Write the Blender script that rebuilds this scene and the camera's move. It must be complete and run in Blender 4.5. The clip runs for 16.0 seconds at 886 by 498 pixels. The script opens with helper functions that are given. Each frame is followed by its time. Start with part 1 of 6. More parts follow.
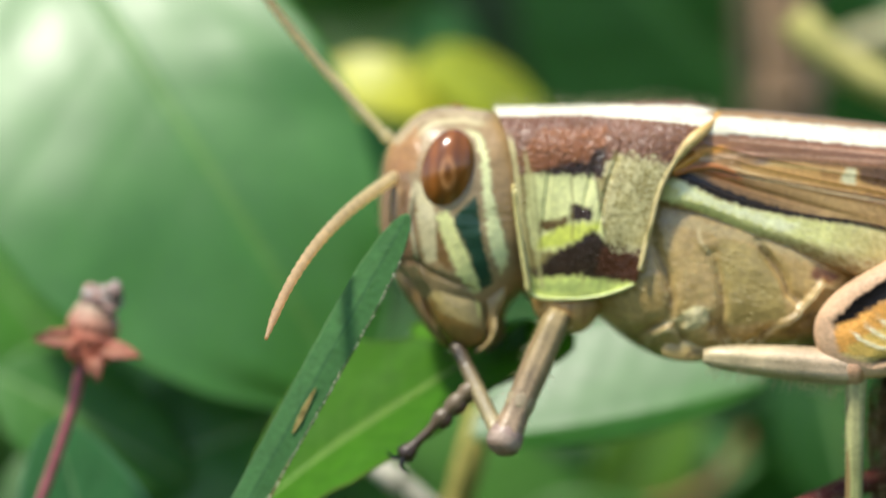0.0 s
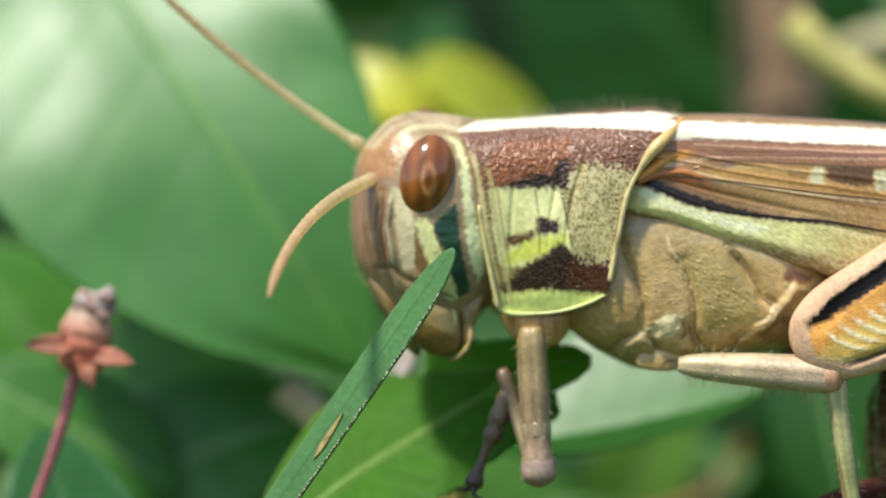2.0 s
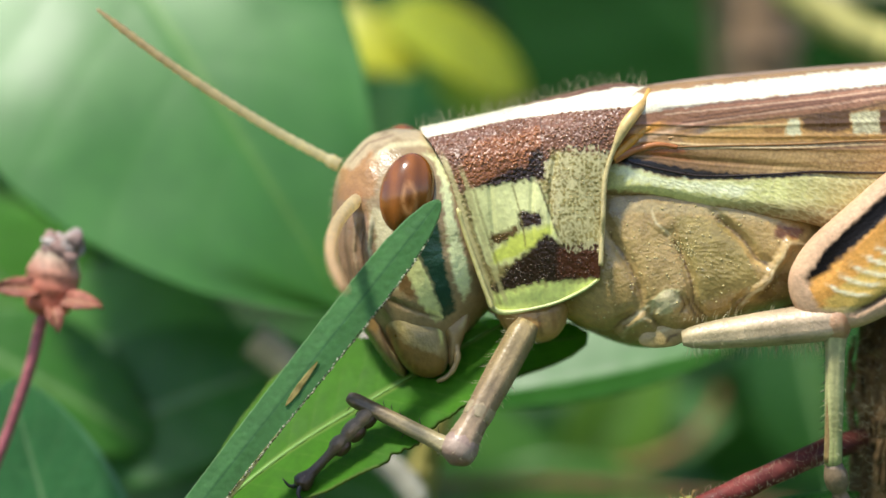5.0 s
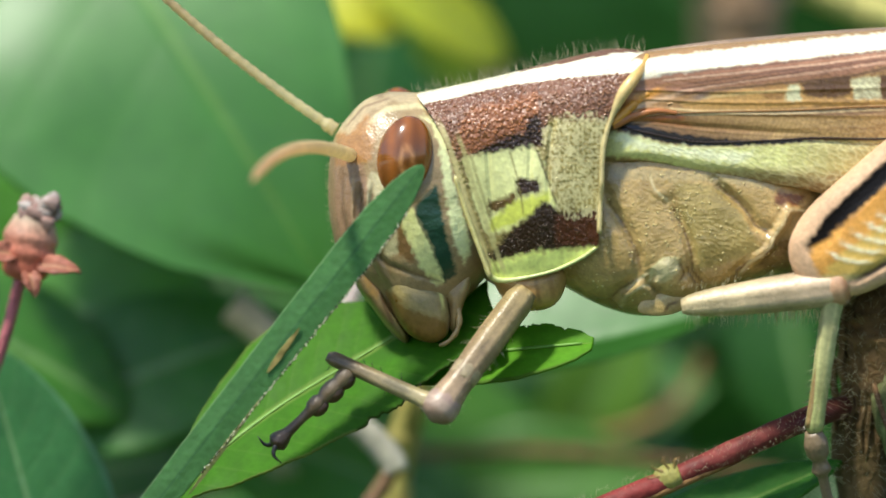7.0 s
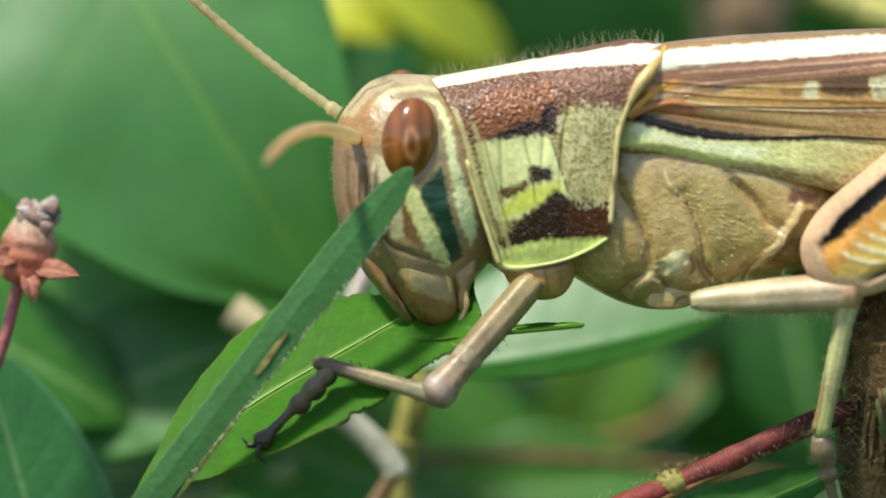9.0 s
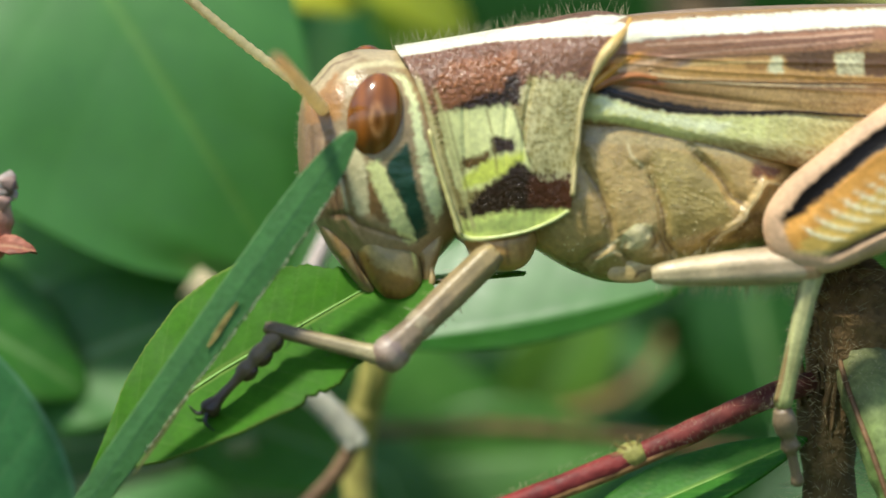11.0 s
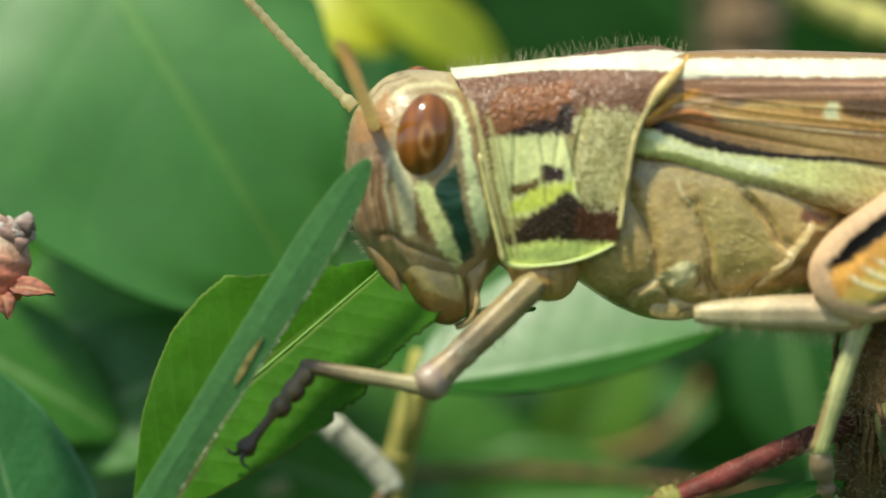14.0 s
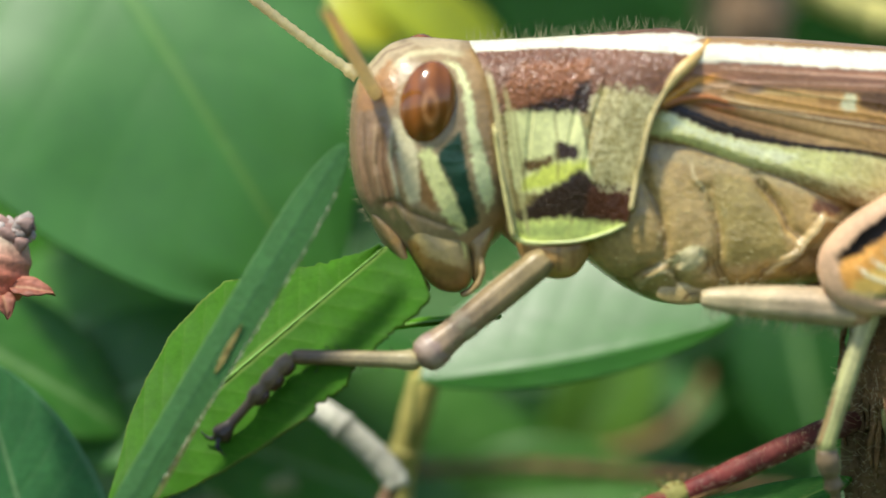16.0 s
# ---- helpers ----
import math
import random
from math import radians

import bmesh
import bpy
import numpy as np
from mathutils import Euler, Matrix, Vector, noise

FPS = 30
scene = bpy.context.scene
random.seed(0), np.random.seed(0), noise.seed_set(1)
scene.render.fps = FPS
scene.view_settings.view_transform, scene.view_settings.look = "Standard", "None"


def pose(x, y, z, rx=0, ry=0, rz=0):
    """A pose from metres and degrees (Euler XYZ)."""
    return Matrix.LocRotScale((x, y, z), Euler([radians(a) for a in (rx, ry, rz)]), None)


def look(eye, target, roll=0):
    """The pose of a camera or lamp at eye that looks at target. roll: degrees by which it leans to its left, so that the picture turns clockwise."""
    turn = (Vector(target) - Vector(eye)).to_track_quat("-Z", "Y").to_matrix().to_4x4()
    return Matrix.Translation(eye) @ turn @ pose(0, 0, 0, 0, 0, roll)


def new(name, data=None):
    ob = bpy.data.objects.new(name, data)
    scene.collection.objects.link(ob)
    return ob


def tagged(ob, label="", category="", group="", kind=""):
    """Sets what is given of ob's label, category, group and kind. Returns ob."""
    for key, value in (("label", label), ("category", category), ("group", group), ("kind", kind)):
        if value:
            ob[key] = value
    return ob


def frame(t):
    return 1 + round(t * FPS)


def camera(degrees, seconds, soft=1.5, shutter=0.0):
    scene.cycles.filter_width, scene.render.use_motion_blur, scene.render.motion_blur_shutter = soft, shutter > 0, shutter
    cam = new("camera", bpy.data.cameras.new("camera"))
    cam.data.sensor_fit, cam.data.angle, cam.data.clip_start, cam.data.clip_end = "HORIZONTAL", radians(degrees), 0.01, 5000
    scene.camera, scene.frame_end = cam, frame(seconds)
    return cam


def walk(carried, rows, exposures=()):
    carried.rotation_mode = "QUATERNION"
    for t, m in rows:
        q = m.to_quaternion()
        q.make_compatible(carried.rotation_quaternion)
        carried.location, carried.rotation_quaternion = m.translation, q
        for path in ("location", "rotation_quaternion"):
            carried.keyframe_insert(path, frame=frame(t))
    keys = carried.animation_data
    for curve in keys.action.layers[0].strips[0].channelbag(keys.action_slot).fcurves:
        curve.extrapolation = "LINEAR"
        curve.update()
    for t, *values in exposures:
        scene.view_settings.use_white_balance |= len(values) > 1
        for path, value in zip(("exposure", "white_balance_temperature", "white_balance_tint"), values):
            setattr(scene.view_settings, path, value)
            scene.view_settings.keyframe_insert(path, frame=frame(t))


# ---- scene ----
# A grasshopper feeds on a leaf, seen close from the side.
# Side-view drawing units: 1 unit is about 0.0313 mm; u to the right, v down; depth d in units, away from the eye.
U = 0.2 * math.tan(radians(7)) / 784


def spot(u, v, d=0.0):
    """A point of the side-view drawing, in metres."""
    return Vector(((u - 784) * U, d * U, (441 - v) * U))


def away(u, v, mm):
    """A point mm behind the insect, on the line of sight of the drawing's point."""
    k = 1 + mm / 200
    return Vector(((u - 784) * U * k, mm / 1000, (441 - v) * U * k))


def at(u, v, turn=0.0, d=0.0):
    return Matrix.Translation(spot(u, v, d)) @ pose(0, 0, 0, 0, turn, 0)


def eye(mm, pan, tilt):
    return pose(0, -mm / 1000, 0, 90 + tilt, 0, pan)


# ---- camera ----
cam = camera(14, 16.0, 1.6)
cam.data.dof.use_dof = True
cam.data.dof.focus_distance = 0.1988
cam.data.dof.aperture_fstop = 16.5
walk(cam, [
(0.0, eye(206.2, 0.510, 0.690)), (0.5, eye(205.5, 0.317, 0.702)), (1.0, eye(204.7, 0.321, 0.595)), (1.5, eye(204.1, 0.132, 0.697)), (2.0, eye(203.4, 0.414, 0.803)), (2.5, eye(202.8, 0.111, 0.715)),
        (3.0, eye(202.2, 0.210, 0.216)), (3.5, eye(201.6, 0.606, 0.027)), (4.0, eye(201.0, 0.084, 0.040)), (4.5, eye(200.5, 0.018, 0.052)), (5.0, eye(200.0, 0.000, 0.000)), (7.5, eye(197.8, -0.356, -0.582)),
        (8, eye(197.5, -0.206, -0.495)), (8.5, eye(197.1, -0.250, -0.549)), (9, eye(196.8, -0.302, -0.486)), (9.5, eye(196.5, -0.765, -0.845)), (12.0, eye(195.3, -1.003, -1.045)), (12.5, eye(195.1, -1.046, -1.185)),
        (13.0, eye(195.0, -0.555, -0.419)), (13.5, eye(194.8, -0.266, -0.294)), (14.0, eye(194.7, -0.390, -0.275)), (14.5, eye(194.6, -0.285, -0.278)), (15.0, eye(194.6, -0.055, -0.256)), (15.5, eye(194.5, -0.408, -0.534)),
        (16.0, eye(194.5, -0.295, -0.348))
], exposures=[(0.0, 0.2, 6200, 13), (4.5, 0.26, 6120, 15), (5.0, 0.25, 6120, 14), (7.5, 0.3, 6150, 11), (8.0, 0.3, 6150, 11), (9.0, 0.2, 6220, 7), (9.5, 0.2, 6220, 7), (12.5, 0.17, 6170, 9), (13.0, 0.2, 6160, 9), (13.5, 0.17, 6350, 6), (14.0, 0.12, 6620, 0), (14.5, 0.12, 6640, -1), (15.0, 0.17, 6260, 11), (16.0, 0.2, 6200, 11)])

# ---- world and sun ----
world = bpy.data.worlds.new("sky")
scene.world = world
world.use_nodes = True
wn = world.node_tree
sky = wn.nodes.new("ShaderNodeTexSky")
sky.sky_type = "NISHITA"
sky.sun_disc = False
SUN_FROM = Vector((-0.36, -0.35, 0.865)).normalized()
sky.sun_elevation = math.asin(SUN_FROM.z)
sky.sun_rotation = math.atan2(SUN_FROM.x, SUN_FROM.y)
wn.nodes["Background"].inputs["Strength"].default_value = 0.15
wn.links.new(sky.outputs[0], wn.nodes["Background"].inputs["Color"])
sun = new("sun", bpy.data.lights.new("sun", "SUN"))
sun.data.energy = 4.5
sun.data.angle = radians(6)
sun.data.color = (0.985, 0.935, 0.765)
sun.matrix_world = look(SUN_FROM, (0, 0, 0))

# ---- colour ----
def rgb(r, g, b):
    return np.array([((c / 255 + 0.055) / 1.055) ** 2.4 if c > 10 else c / 255 / 12.92 for c in (r, g, b)])


# ---- materials ----
def nodes_of(name):
    m = bpy.data.materials.new(name)
    m.use_nodes = True
    nt = m.node_tree
    return m, nt, nt.nodes["Principled BSDF"]


def link(nt, a, b):
    nt.links.new(a, b)


def noise_node(nt, scale, detail=4.0, rough=0.6):
    tc = nt.nodes.new("ShaderNodeTexCoord")
    n = nt.nodes.new("ShaderNodeTexNoise")
    n.inputs["Scale"].default_value = scale
    n.inputs["Detail"].default_value = detail
    n.inputs["Roughness"].default_value = rough
    link(nt, tc.outputs["Object"], n.inputs["Vector"])
    return n


def ranged(nt, out, lo, hi):
    r = nt.nodes.new("ShaderNodeMapRange")
    r.inputs["To Min"].default_value = lo
    r.inputs["To Max"].default_value = hi
    r.inputs["From Min"].default_value = 0.25
    r.inputs["From Max"].default_value = 0.75
    link(nt, out, r.inputs["Value"])
    return r.outputs[0]


def times(nt, col, val):
    m = nt.nodes.new("ShaderNodeMix")
    m.data_type = "RGBA"
    m.blend_type = "MULTIPLY"
    m.inputs[0].default_value = 1.0
    link(nt, col, m.inputs[6])
    link(nt, val, m.inputs[7])
    return m.outputs[2]


def tinted(name, rough=0.4, grain=2500, grain_amount=0.2, patch=300, patch_amount=0.25, bump=0.4, cell=0, dist=0.00005,
           coat=0.0, sheen=0.0, colour=None, through_light=0.0, spec=0.5, sss=0.0, coat_rough=0.15, masked=False):
    """A material that takes its colours from the mesh's own tint, with grain, patches and relief."""
    m, nt, b = nodes_of(name)
    if colour is None:
        a = nt.nodes.new("ShaderNodeAttribute")
        a.attribute_name = "tint"
        col = a.outputs["Color"]
    else:
        c = nt.nodes.new("ShaderNodeRGB")
        c.outputs[0].default_value = (*colour, 1)
        col = c.outputs[0]
    n1, n2 = noise_node(nt, grain), noise_node(nt, patch, 3)
    col = times(nt, col, ranged(nt, n1.outputs["Fac"], 1 - grain_amount, 1 + grain_amount))
    col = times(nt, col, ranged(nt, n2.outputs["Fac"], 1 - patch_amount, 1 + patch_amount))
    link(nt, col, b.inputs["Base Color"])
    link(nt, ranged(nt, n2.outputs["Fac"], max(rough - 0.1, 0.03), rough + 0.12), b.inputs["Roughness"])
    b.inputs["Specular IOR Level"].default_value = spec
    b.inputs["Coat Weight"].default_value = coat
    b.inputs["Coat Roughness"].default_value = coat_rough
    b.inputs["Sheen Weight"].default_value = sheen
    if sss:
        b.inputs["Subsurface Weight"].default_value = sss
        b.inputs["Subsurface Radius"].default_value = (1.0, 0.6, 0.3)
        b.inputs["Subsurface Scale"].default_value = 0.0004
    if bump:
        bp = nt.nodes.new("ShaderNodeBump")
        bp.inputs["Strength"].default_value = bump
        bp.inputs["Distance"].default_value = dist
        h = n1.outputs["Fac"]
        if cell:
            tc = nt.nodes.new("ShaderNodeTexCoord")
            vo = nt.nodes.new("ShaderNodeTexVoronoi")
            vo.inputs["Scale"].default_value = cell
            link(nt, tc.outputs["Object"], vo.inputs["Vector"])
            ad = nt.nodes.new("ShaderNodeMath")
            ad.operation = "MULTIPLY_ADD"
            ad.inputs[1].default_value = -0.9
            link(nt, vo.outputs["Distance"], ad.inputs[0])
            link(nt, n1.outputs["Fac"], ad.inputs[2])
            h = ad.outputs[0]
        link(nt, h, bp.inputs["Height"])
        if masked:
            # pitted and smooth fields of one plate
            at_ = nt.nodes.new("ShaderNodeAttribute")
            at_.attribute_name = "pits"
            mm = nt.nodes.new("ShaderNodeMath")
            mm.operation = "MULTIPLY"
            mm.inputs[1].default_value = bump
            link(nt, at_.outputs["Fac"], mm.inputs[0])
            link(nt, mm.outputs[0], bp.inputs["Strength"])
        link(nt, bp.outputs["Normal"], b.inputs["Normal"])
        link(nt, bp.outputs["Normal"], b.inputs["Coat Normal"])
    if through_light:
        tr = nt.nodes.new("ShaderNodeBsdfTranslucent")
        link(nt, col, tr.inputs["Color"])
        mx = nt.nodes.new("ShaderNodeMixShader")
        mx.inputs[0].default_value = through_light
        link(nt, b.outputs[0], mx.inputs[1])
        link(nt, tr.outputs[0], mx.inputs[2])
        link(nt, mx.outputs[0], nt.nodes["Material Output"].inputs["Surface"])
    return m


CUTICLE = tinted("pitted_cuticle", 0.31, 2600, 0.18, 500, 0.2, 0.9, cell=4600, dist=0.0001, coat=0.25, coat_rough=0.14, spec=0.5, masked=True)
SMOOTH = tinted("smooth_cuticle", 0.34, 3000, 0.16, 400, 0.2, 0.32, cell=6000, dist=0.00005, coat=0.16, coat_rough=0.2)
RUGOSE = tinted("rugose_cuticle", 0.3, 2600, 0.2, 450, 0.3, 0.4, cell=5200, dist=0.00006, coat=0.45, coat_rough=0.18)
GRANULE = tinted("shiny_granule", 0.2, 3000, 0.1, 500, 0.1, 0.0, coat=0.6, coat_rough=0.1)
FEELER = tinted("feeler_cuticle", 0.4, 4000, 0.12, 600, 0.1, 0.3, dist=0.00003, through_light=0.65)
WING = tinted("wing_membrane", 0.34, 6000, 0.16, 900, 0.12, 0.4, cell=3500, dist=0.00003, coat=0.25, coat_rough=0.2)
LEG = tinted("leg_cuticle", 0.4, 4200, 0.2, 420, 0.3, 0.4, cell=6000, dist=0.00005, coat=0.3, coat_rough=0.24, spec=0.45)
THIGH = tinted("thigh_cuticle", 0.5, 4200, 0.2, 420, 0.25, 0.4, cell=6000, dist=0.00005, spec=0.2)
EYE = tinted("compound_eye", 0.16, 8000, 0.06, 700, 0.1, 0.0, coat=0.6, coat_rough=0.03)
HAIR = tinted("pale_hair", 0.4, 3000, 0.1, 500, 0.1, 0.0, colour=rgb(215, 205, 165), through_light=0.3)
DARK_HAIR = tinted("dark_spine", 0.3, 3000, 0.1, 500, 0.1, 0.0, colour=rgb(45, 32, 22))
LEAF = tinted("leaf_blade", 0.4, 900, 0.1, 120, 0.22, 0.25, dist=0.00008, through_light=0.35, coat=0.1, coat_rough=0.4)
GLOSSY_LEAF = tinted("glossy_leaf_blade", 0.42, 700, 0.08, 110, 0.14, 0.2, dist=0.0001, through_light=0.2, coat=0.85, spec=0.45, coat_rough=0.5)
LEAF_FINE = tinted("fine_leaf_blade", 0.55, 2500, 0.14, 200, 0.16, 0.5, cell=2600, dist=0.00006, through_light=0.5)
STEM = tinted("stem_skin", 0.55, 2500, 0.3, 500, 0.45, 0.6, cell=1500, dist=0.0001, spec=0.3)
WOOD = tinted("grey_bark", 0.8, 500, 0.3, 60, 0.3, 0.6, colour=rgb(92, 78, 58), dist=0.0004)
STEM_TIP = tinted("dry_stipule", 0.6, 2000, 0.2, 300, 0.2, 0.3, colour=rgb(168, 138, 84))
STEM_SOFT = tinted("leaf_rib", 0.5, 900, 0.1, 200, 0.1, 0.2)
BARK = tinted("rough_bark", 0.75, 1800, 0.35, 300, 0.4, 1.0, cell=800, dist=0.0004, spec=0.2)
SOIL = tinted("leaf_litter_soil", 0.9, 60, 0.4, 6, 0.3, 0.8, colour=rgb(80, 78, 46), dist=0.01)
PALE_LEAF = tinted("pale_glossy_leaf", 0.38, 700, 0.08, 110, 0.14, 0.15, dist=0.0001, through_light=0.15, coat=0.2, coat_rough=0.36, spec=0.36)
FOOD_LEAF = tinted("thin_leaf_blade", 0.6, 2500, 0.12, 200, 0.16, 0.35, cell=2600, dist=0.00005, through_light=0.5, spec=0.25)
HEDGE = tinted("hedge_leaf", 0.4, 300, 0.15, 40, 0.35, 0.2, dist=0.0003, through_light=0.3)


# ---- builders ----
def empty(name, m=None):
    o = new(name)
    o.empty_display_size = 0.002
    if m is not None:
        o.matrix_basis = m
    return o


def mesh_of(name, verts, faces, material, parent=None, tint=None, label="", basis=None, smooth=True, pits=None):
    me = bpy.data.meshes.new(name)
    me.from_pydata([tuple(v) for v in verts], [], faces)
    if tint is not None:
        a = me.color_attributes.new("tint", "FLOAT_COLOR", "POINT")
        a.data.foreach_set("color", np.hstack([tint, np.ones((len(tint), 1))]).astype(np.float32).ravel())
    if pits is not None:
        me.attributes.new("pits", "FLOAT", "POINT").data.foreach_set("value", np.asarray(pits, np.float32))
    if smooth:
        me.polygons.foreach_set("use_smooth", [True] * len(me.polygons))
    bm = bmesh.new()
    bm.from_mesh(me)
    bmesh.ops.recalc_face_normals(bm, faces=bm.faces)
    bm.to_mesh(me)
    bm.free()
    me.materials.append(material)
    ob = new(name, me)
    if parent is not None:
        ob.parent = parent
    if basis is not None:
        ob.matrix_basis = basis
    if label:
        ob["label"] = label
    return ob


def spline(pts, n, closed=False):
    """Catmull-Rom through pts, n samples evenly in length."""
    p = np.array(pts, float)
    if closed:
        q = np.vstack([p[-1], p, p[0], p[1]])
    else:
        q = np.vstack([2 * p[0] - p[1], p, 2 * p[-1] - p[-2]])
    out = []
    for i in range(1, len(q) - 2):
        for t in np.linspace(0, 1, 12, endpoint=False):
            a, b, c, d = q[i - 1], q[i], q[i + 1], q[i + 2]
            out.append(0.5 * (2 * b + (c - a) * t + (2 * a - 5 * b + 4 * c - d) * t * t + (3 * b - a - 3 * c + d) * t ** 3))
    out.append(p[0] if closed else p[-1])
    out = np.array(out)
    s = np.r_[0, np.cumsum(np.linalg.norm(np.diff(out, axis=0), axis=1))]
    w = np.linspace(0, s[-1], n, endpoint=not closed)
    return np.stack([np.interp(w, s, out[:, k]) for k in range(p.shape[1])], 1)


def wobble(uv, scale, seed=0.0):
    """Smooth noise in -1..1 at points of the drawing."""
    return np.array([noise.noise((u / scale, v / scale, seed)) for u, v in uv])


def inside(uv, poly):
    x, y = uv[:, 0], uv[:, 1]
    hit = np.zeros(len(uv), bool)
    q = np.array(poly, float)
    for (x0, y0), (x1, y1) in zip(q, np.roll(q, -1, 0)):
        if y0 == y1:
            continue
        c = ((y0 > y) != (y1 > y)) & (x < (x1 - x0) * (y - y0) / (y1 - y0) + x0)
        hit ^= c
    return hit


def near_line(uv, line, width):
    best = np.full(len(uv), 1e9)
    q = np.array(line, float)
    for a, b in zip(q[:-1], q[1:]):
        ab = b - a
        t = np.clip(((uv - a) @ ab) / max(ab @ ab, 1e-9), 0, 1)
        best = np.minimum(best, np.linalg.norm(uv - a - t[:, None] * ab, axis=1))
    return np.clip(1.5 - best / width, 0, 1)


def crease(uv, line, width):
    """As near_line, fading out towards both ends."""
    q = np.array(line, float)
    e = np.minimum(np.linalg.norm(uv - q[0], axis=1), np.linalg.norm(uv - q[-1], axis=1))
    return near_line(uv, line, width) * np.clip(e / (4 * width), 0.0, 1)


def paint(uv, base, areas=(), lines=(), rough=4.0, speckle=0.0):
    """Colours of the markings: base, areas (outline, colour, strength), lines (points, width, colour, strength)."""
    uv = np.asarray(uv, float)
    col = np.tile(base, (len(uv), 1)).astype(float)
    jx, jy = wobble(uv, 9, 3.1), wobble(uv, 9, 7.7)
    for outline, colour, strength, *own in areas:
        m = np.zeros(len(uv))
        rg = own[0] if own else rough
        for k, (ox, oy) in enumerate(((1, .4), (-.6, 1), (-.5, -1), (.7, -.7))):
            m += inside(uv + rg * (np.stack([jx, jy], 1) + 0.5 * np.array((ox, oy))), outline) / 4
        m = (m * strength)[:, None]
        col = col * (1 - m) + m * colour
    for pts, width, colour, strength in lines:
        m = (crease(uv + 0.25 * rough * np.stack([jx, jy], 1), pts, width) * strength)[:, None]
        col = col * (1 - m) + m * colour
    if speckle:
        col *= (1 + speckle * wobble(uv, 6, 1.3))[:, None]
    return np.clip(col, 0, 1)


def puff(name, outline, depth, material, parent, origin, colour, d=0.0, rings=30, segs=120, p=2.4, q=0.5, centre=None, label="", relief=None):
    """A rounded body: a side outline swelled to both sides by depth."""
    o = spline(outline, segs, True)
    c = np.array(centre, float) if centre is not None else o.mean(0)
    verts, uvs, faces = [], [], []
    rr = np.sin(np.linspace(0, 1, rings + 1)[1:] * math.pi / 2)
    for side in (-1, 1):
        base = len(verts)
        uvs.append(c)
        verts.append((c[0], d + side * depth, c[1]))
        for r in rr:
            h = depth * max(0.0, 1 - r ** p) ** q
            for k in range(segs):
                w = c + (o[k] - c) * r
                uvs.append(w)
                verts.append((w[0], d + side * h, w[1]))
        for k in range(segs):
            faces.append((base, base + 1 + k, base + 1 + (k + 1) % segs))
        for i in range(rings - 1):
            a = base + 1 + i * segs
            for k in range(segs):
                l = (k + 1) % segs
                faces.append((a + k, a + segs + k, a + segs + l, a + l))
    n1 = 1 + rings * segs
    rim = 1 + (rings - 1) * segs
    if depth:
        # weld the two rims
        faces = [tuple((i - n1) if (i >= n1 + rim) else i for i in f) for f in faces]
    uv = np.array(uvs)
    verts = np.array(verts)
    if relief is not None:
        sgn = np.sign(verts[:, 1] - d)
        verts[:, 1] += sgn * relief(uv)
    v3 = np.stack([(verts[:, 0] - origin[0]) * U, verts[:, 1] * U, (origin[1] - verts[:, 2]) * U], 1)
    return mesh_of(name, v3, faces, material, parent, colour(uv), label)


def tube(name, pts, radii, material, parent=None, colour=None, n=12, oval=1.0, label="", basis=None, closed_ends=True, tints=None, flutes=0.0):
    """A round bar along pts (metres) with its radii; flutes: depth of the uneven grooves along it."""
    groove = [noise.noise((2.6 * math.cos(2 * math.pi * k / n), 2.6 * math.sin(2 * math.pi * k / n), len(pts) * 0.37)) if flutes else 0.0 for k in range(n)]
    P = [Vector(p) for p in pts]
    verts, faces, col = [], [], []
    t0 = (P[1] - P[0]).normalized()
    side = t0.cross(Vector((0, 1, 0)))
    if side.length < 1e-3:
        side = Vector((1, 0, 0))
    side.normalize()
    for i, p in enumerate(P):
        t = (P[min(i + 1, len(P) - 1)] - P[max(i - 1, 0)]).normalized()
        side = (side - t * side.dot(t)).normalized()
        up = t.cross(side)
        for k in range(n):
            a = 2 * math.pi * k / n
            verts.append(p + (math.cos(a) * side + math.sin(a) * up * oval) * float(radii[i]) * (1 + flutes * groove[k]))
            c = tints[i] if tints is not None else colour
            col.append(c if not flutes else np.clip(c * (1 + 5 * flutes * groove[k] + 0.2 * noise.noise((i * 0.22, k * 0.8, 3.0))), 0, 1))
    for i in range(len(P) - 1):
        for k in range(n):
            l = (k + 1) % n
            faces.append((i * n + k, i * n + l, (i + 1) * n + l, (i + 1) * n + k))
    if closed_ends:
        faces.append(tuple(range(n)))
        faces.append(tuple((len(P) - 1) * n + k for k in range(n)))
    return mesh_of(name, verts, faces, material, parent, np.array(col) if col[0] is not None else None, label, basis)


def bar(name, length, profile, material, parent, colour, n=16, bow=0.0, oval=1.0, label="", rings=0, ends=None, flutes=0.0):
    """A limb along +X of the given length (drawing units); profile: (share, radius) pairs."""
    m = max(24, rings * 4)
    s = np.linspace(0, 1, m + 1)
    xs, rs = zip(*profile)
    r = np.interp(s, xs, rs)
    if rings:
        r = r * (1 + 0.09 * np.cos(2 * math.pi * rings * s))
    pts = [Vector((length * U * t, 0, bow * U * 4 * t * (1 - t))) for t in s]
    if ends is not None:
        w = np.clip((s - 0.15) / 0.75, 0, 1)[:, None]
        tints = colour * (1 - w) + ends * w
    else:
        tints = np.tile(colour, (m + 1, 1))
    tints = tints * (1 + 0.12 * np.array([noise.noise((t * length / 14, length, 0.5)) for t in s]))[:, None]
    return tube(name, pts, r * U, material, parent, None, n, oval, label, tints=tints, flutes=flutes)


